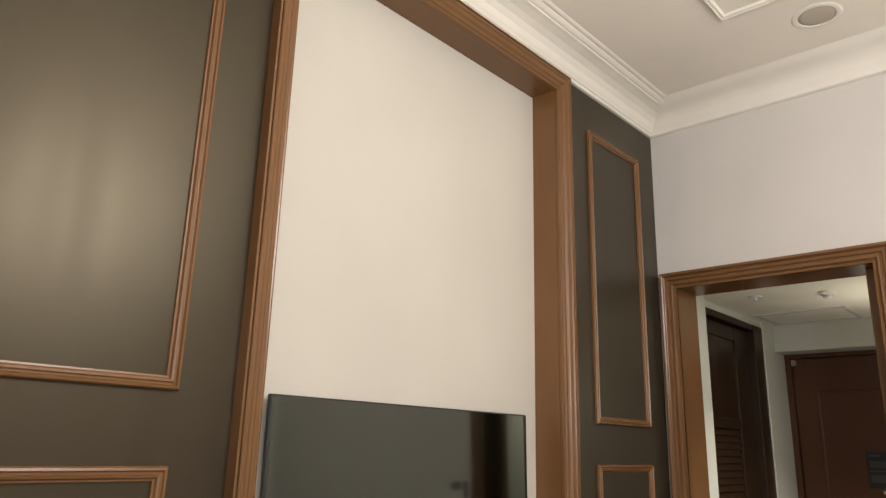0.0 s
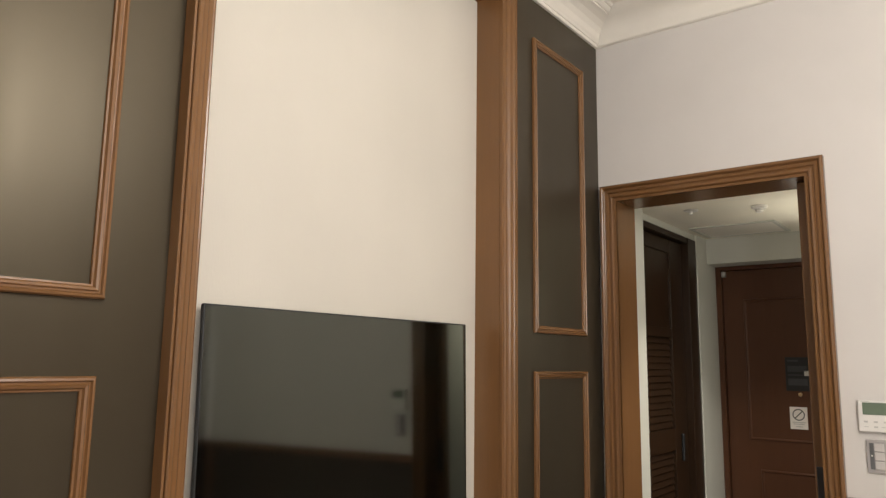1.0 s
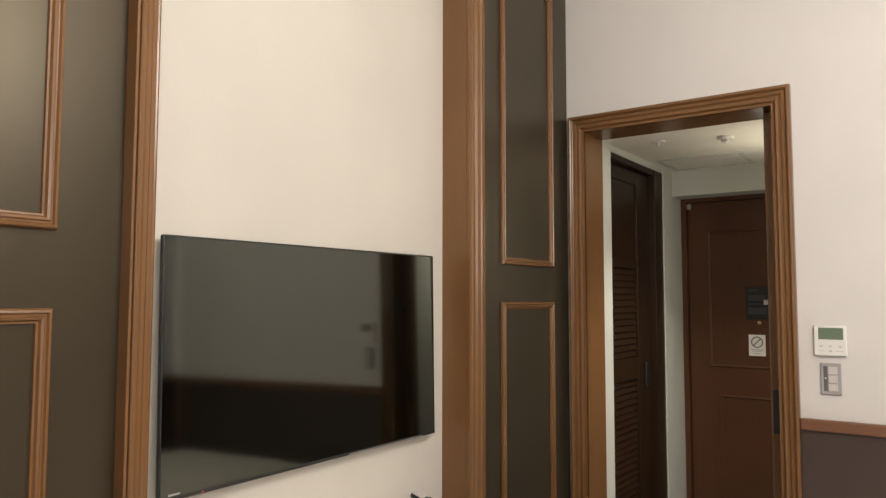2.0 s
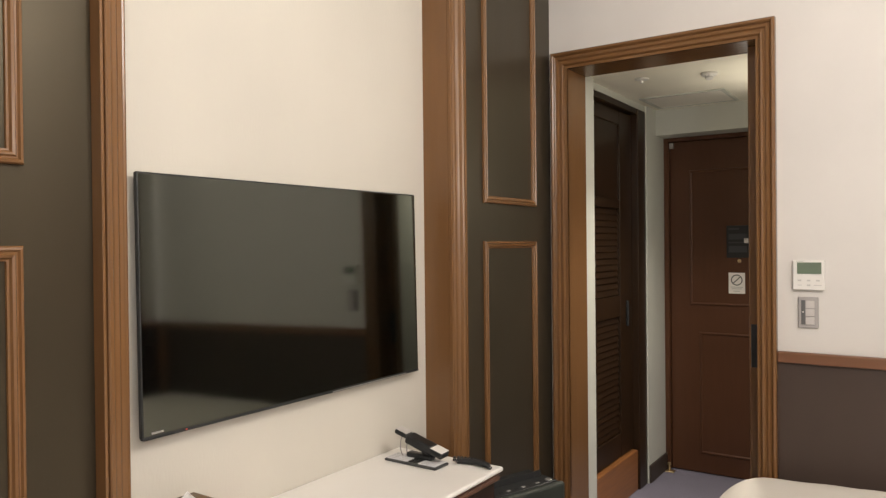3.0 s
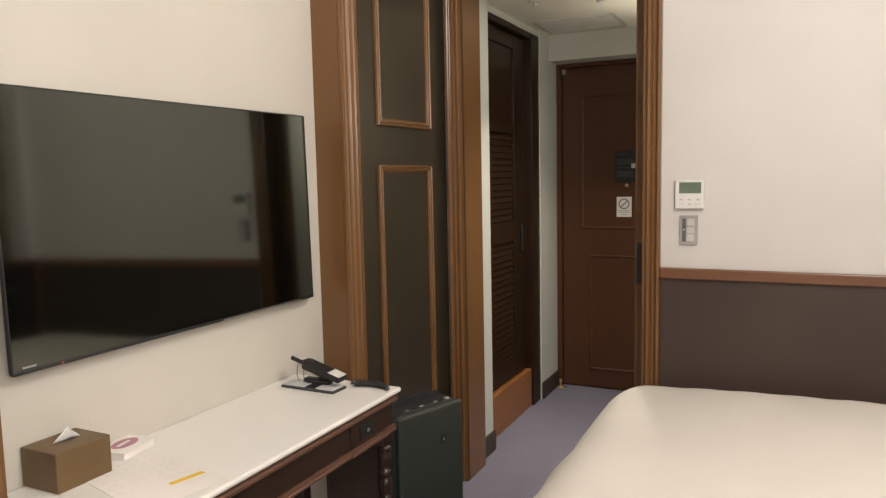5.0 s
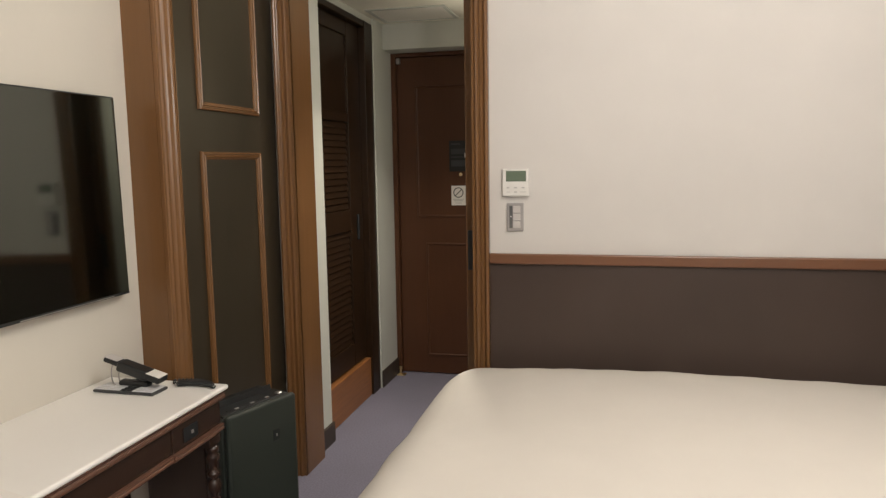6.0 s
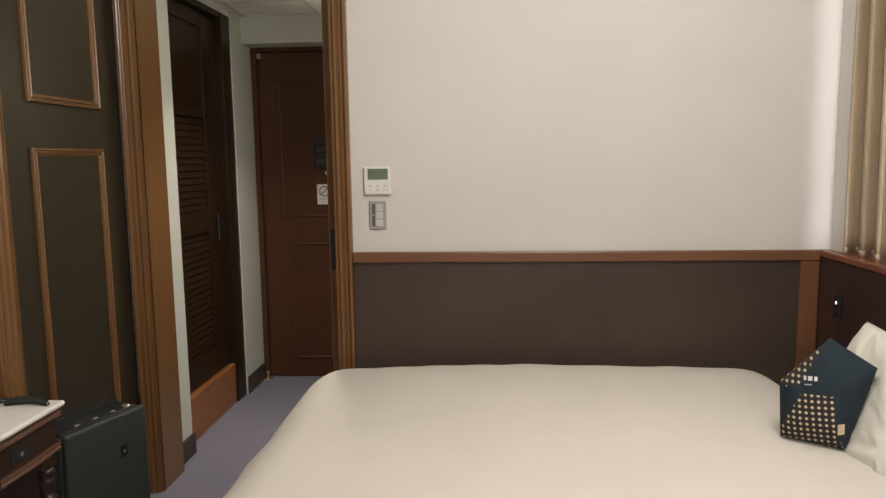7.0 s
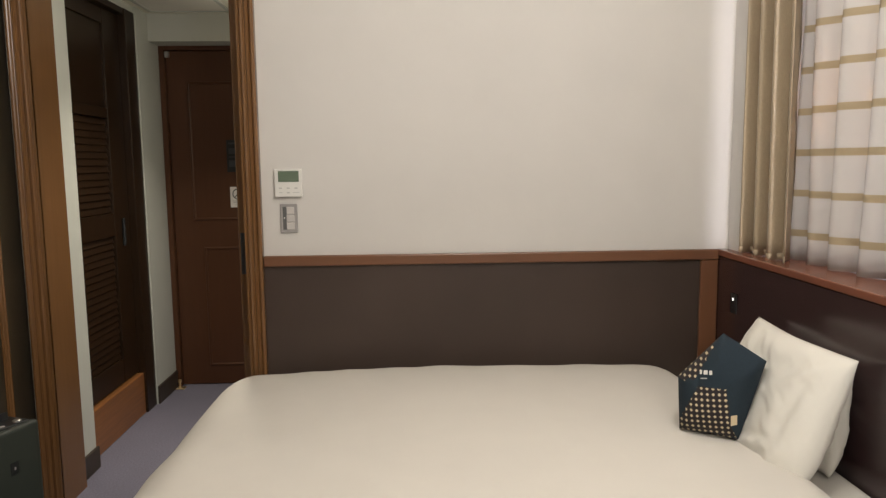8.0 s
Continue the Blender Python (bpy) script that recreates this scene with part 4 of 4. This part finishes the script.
def cushion_faces(side, test):
    bm = bmesh.new()
    n, rings = 40, []
    for r in range(n + 1):
        f, row = r / n, []
        for k in range(5):
            for q in range(10):
                (ax, ay), (bx, by) = PENT[k], PENT[(k + 1) % 5]
                u, v = (ax + (bx - ax) * q / 10) * f, (ay + (by - ay) * q / 10) * f
                row.append((u, v))
        rings.append(row)
    cache = {}

    def vert(r, k):
        key = (r, k % 50) if r else (0, 0)
        if key not in cache:
            u, v = rings[r][k % 50]
            cache[key] = bm.verts.new((u, v, side * swell(u, v)))
        return cache[key]

    for r in range(n):
        for k in range(50):
            u = sum(rings[a][b % 50][0] for a, b in ((r, k), (r + 1, k), (r, k + 1), (r + 1, k + 1))) / 4
            v = sum(rings[a][b % 50][1] for a, b in ((r, k), (r + 1, k), (r, k + 1), (r + 1, k + 1))) / 4
            if test(u, v):
                vs = [vert(r, k), vert(r + 1, k), vert(r + 1, k + 1), vert(r, k + 1)]
                vs = list(dict.fromkeys(vs))
                if len(vs) > 2:
                    bm.faces.new(vs)
    return bm


def patch(u, v):
    if v < 0.0153 - 0.125 * (u + 0.0485) and u < 0.0277 + (0.0058 - v) * 0.058 and u > -0.0485 - (0.0153 - v) * 0.59:
        return True
    return v > 0.0333 - 0.105 * (u + 0.1116) and u < -0.060 + (v - 0.0266) * 0.57


for nm, bm, mat, lab in (("cloth_front", cushion_faces(1, lambda u, v: not patch(u, v)), NAVY, ""), ("cloth_back", cushion_faces(-1, lambda u, v: True), NAVY, ""), ("dotted_patch", cushion_faces(1, patch), DOTTED, "dark cloth with beige diamond dots")):
    ob = new(nm, mesh_of(nm, bm, mat, True))
    ob.parent = cush
    ob.matrix_basis = Matrix.Translation(-BASE[cush]) @ CM
    tagged(ob, lab)
for nm, ua, va, ub, vb, mat in (("tag", 0.031, -0.098, 0.051, -0.068, BEIGE_TAG), ("emblem", -0.043, 0.047, -0.036, 0.059, LIGHT_PLASTIC), ("emblem", -0.032, 0.047, -0.020, 0.059, LIGHT_PLASTIC), ("emblem", -0.016, 0.047, -0.008, 0.059, LIGHT_PLASTIC), ("print_bar", -0.042, 0.035, -0.022, 0.038, PALE_KEY)):
    u, v, e = (ua + ub) / 2, (va + vb) / 2, 0.006
    fall = Vector(((swell(u - e, v) - swell(u + e, v)) / (2 * e), (swell(u, v - e) - swell(u, v + e)) / (2 * e), 1)).normalized()
    lie = CM @ Matrix.Translation((u, v, swell(u, v))) @ Vector((0, 0, 1)).rotation_difference(fall).to_matrix().to_4x4()
    part(nm, turned(((ua - ub) / 2, (va - vb) / 2, -0.001), ((ub - ua) / 2, (vb - va) / 2, 0.0016), lie, 0.0006), mat, cush)


# ---- curtains ----
def curtain_cloth(x, ya, yb, za, zb, h0, h1, fold, amp, seed, out=0.0, lobes=False):
    """A pleated cloth between the shares h0 and h1 of its height."""
    bm = bmesh.new()
    n, k = int(abs(yb - ya) / 0.005), max(2, int(24 * (h1 - h0)))
    rows = []
    for i in range(n + 1):
        row = []
        for j in range(k + 1):
            h = h0 + (h1 - h0) * j / k
            y = ya + (yb - ya) * i / n
            ph = 2 * math.pi * y / fold + seed + 1.1 * noise.noise(Vector((y * 3, h * 0.9, seed)))
            a = amp * (0.72 + 0.6 * noise.noise(Vector((y * 4, h * 0.8, seed + 5)))) * (1.0 - 0.25 * h)
            w = math.sin(ph)
            xx = x + a * (abs(w) ** 0.7 * (1 if w > 0 else -1)) + 0.35 * a * math.sin(2 * ph + 0.6) - out
            if lobes:
                xx = x + a * (1 - 2 * abs(math.sin(ph / 2)) ** 0.9) - out
            row.append(bm.verts.new((xx, y + 0.5 * a * math.cos(ph), za + (zb - za) * h)))
        rows.append(row)
    for i in range(n):
        for j in range(k):
            bm.faces.new((rows[i][j], rows[i + 1][j], rows[i + 1][j + 1], rows[i][j + 1]))
    return bm


def curtain(name, x, ya, yb, za, zb, fold, amp, mat, label, seed, lobes=False):
    ob = thing(name, (x, (ya + yb) / 2, za), label, "curtain")
    for nm, h0, h1, out, thick in (("cloth", 0.0, 1.0, 0.0, 0.0012), ("hem", 0.0, 0.012, 0.0013 if lobes else -0.0016, 0.0012)):
        p = part(nm, curtain_cloth(x, ya, yb, za, zb, h0, h1, fold, amp, seed, out, lobes), mat, ob, smooth=True)
        p.modifiers.new("thick", "SOLIDIFY").thickness = thick
    return ob


curtain("drape", 2.908, -0.096, -0.440, 1.0535, 2.99, 0.112, 0.056, DRAPE, "beige-gold drape gathered at the window's end", 2.2, True)
curtain("sheer_curtain", 3.005, -0.33, -2.55, 1.0515, 2.99, 0.140, 0.052, SHEER, "white sheer curtain with beige bands over the ledge", 1.2)
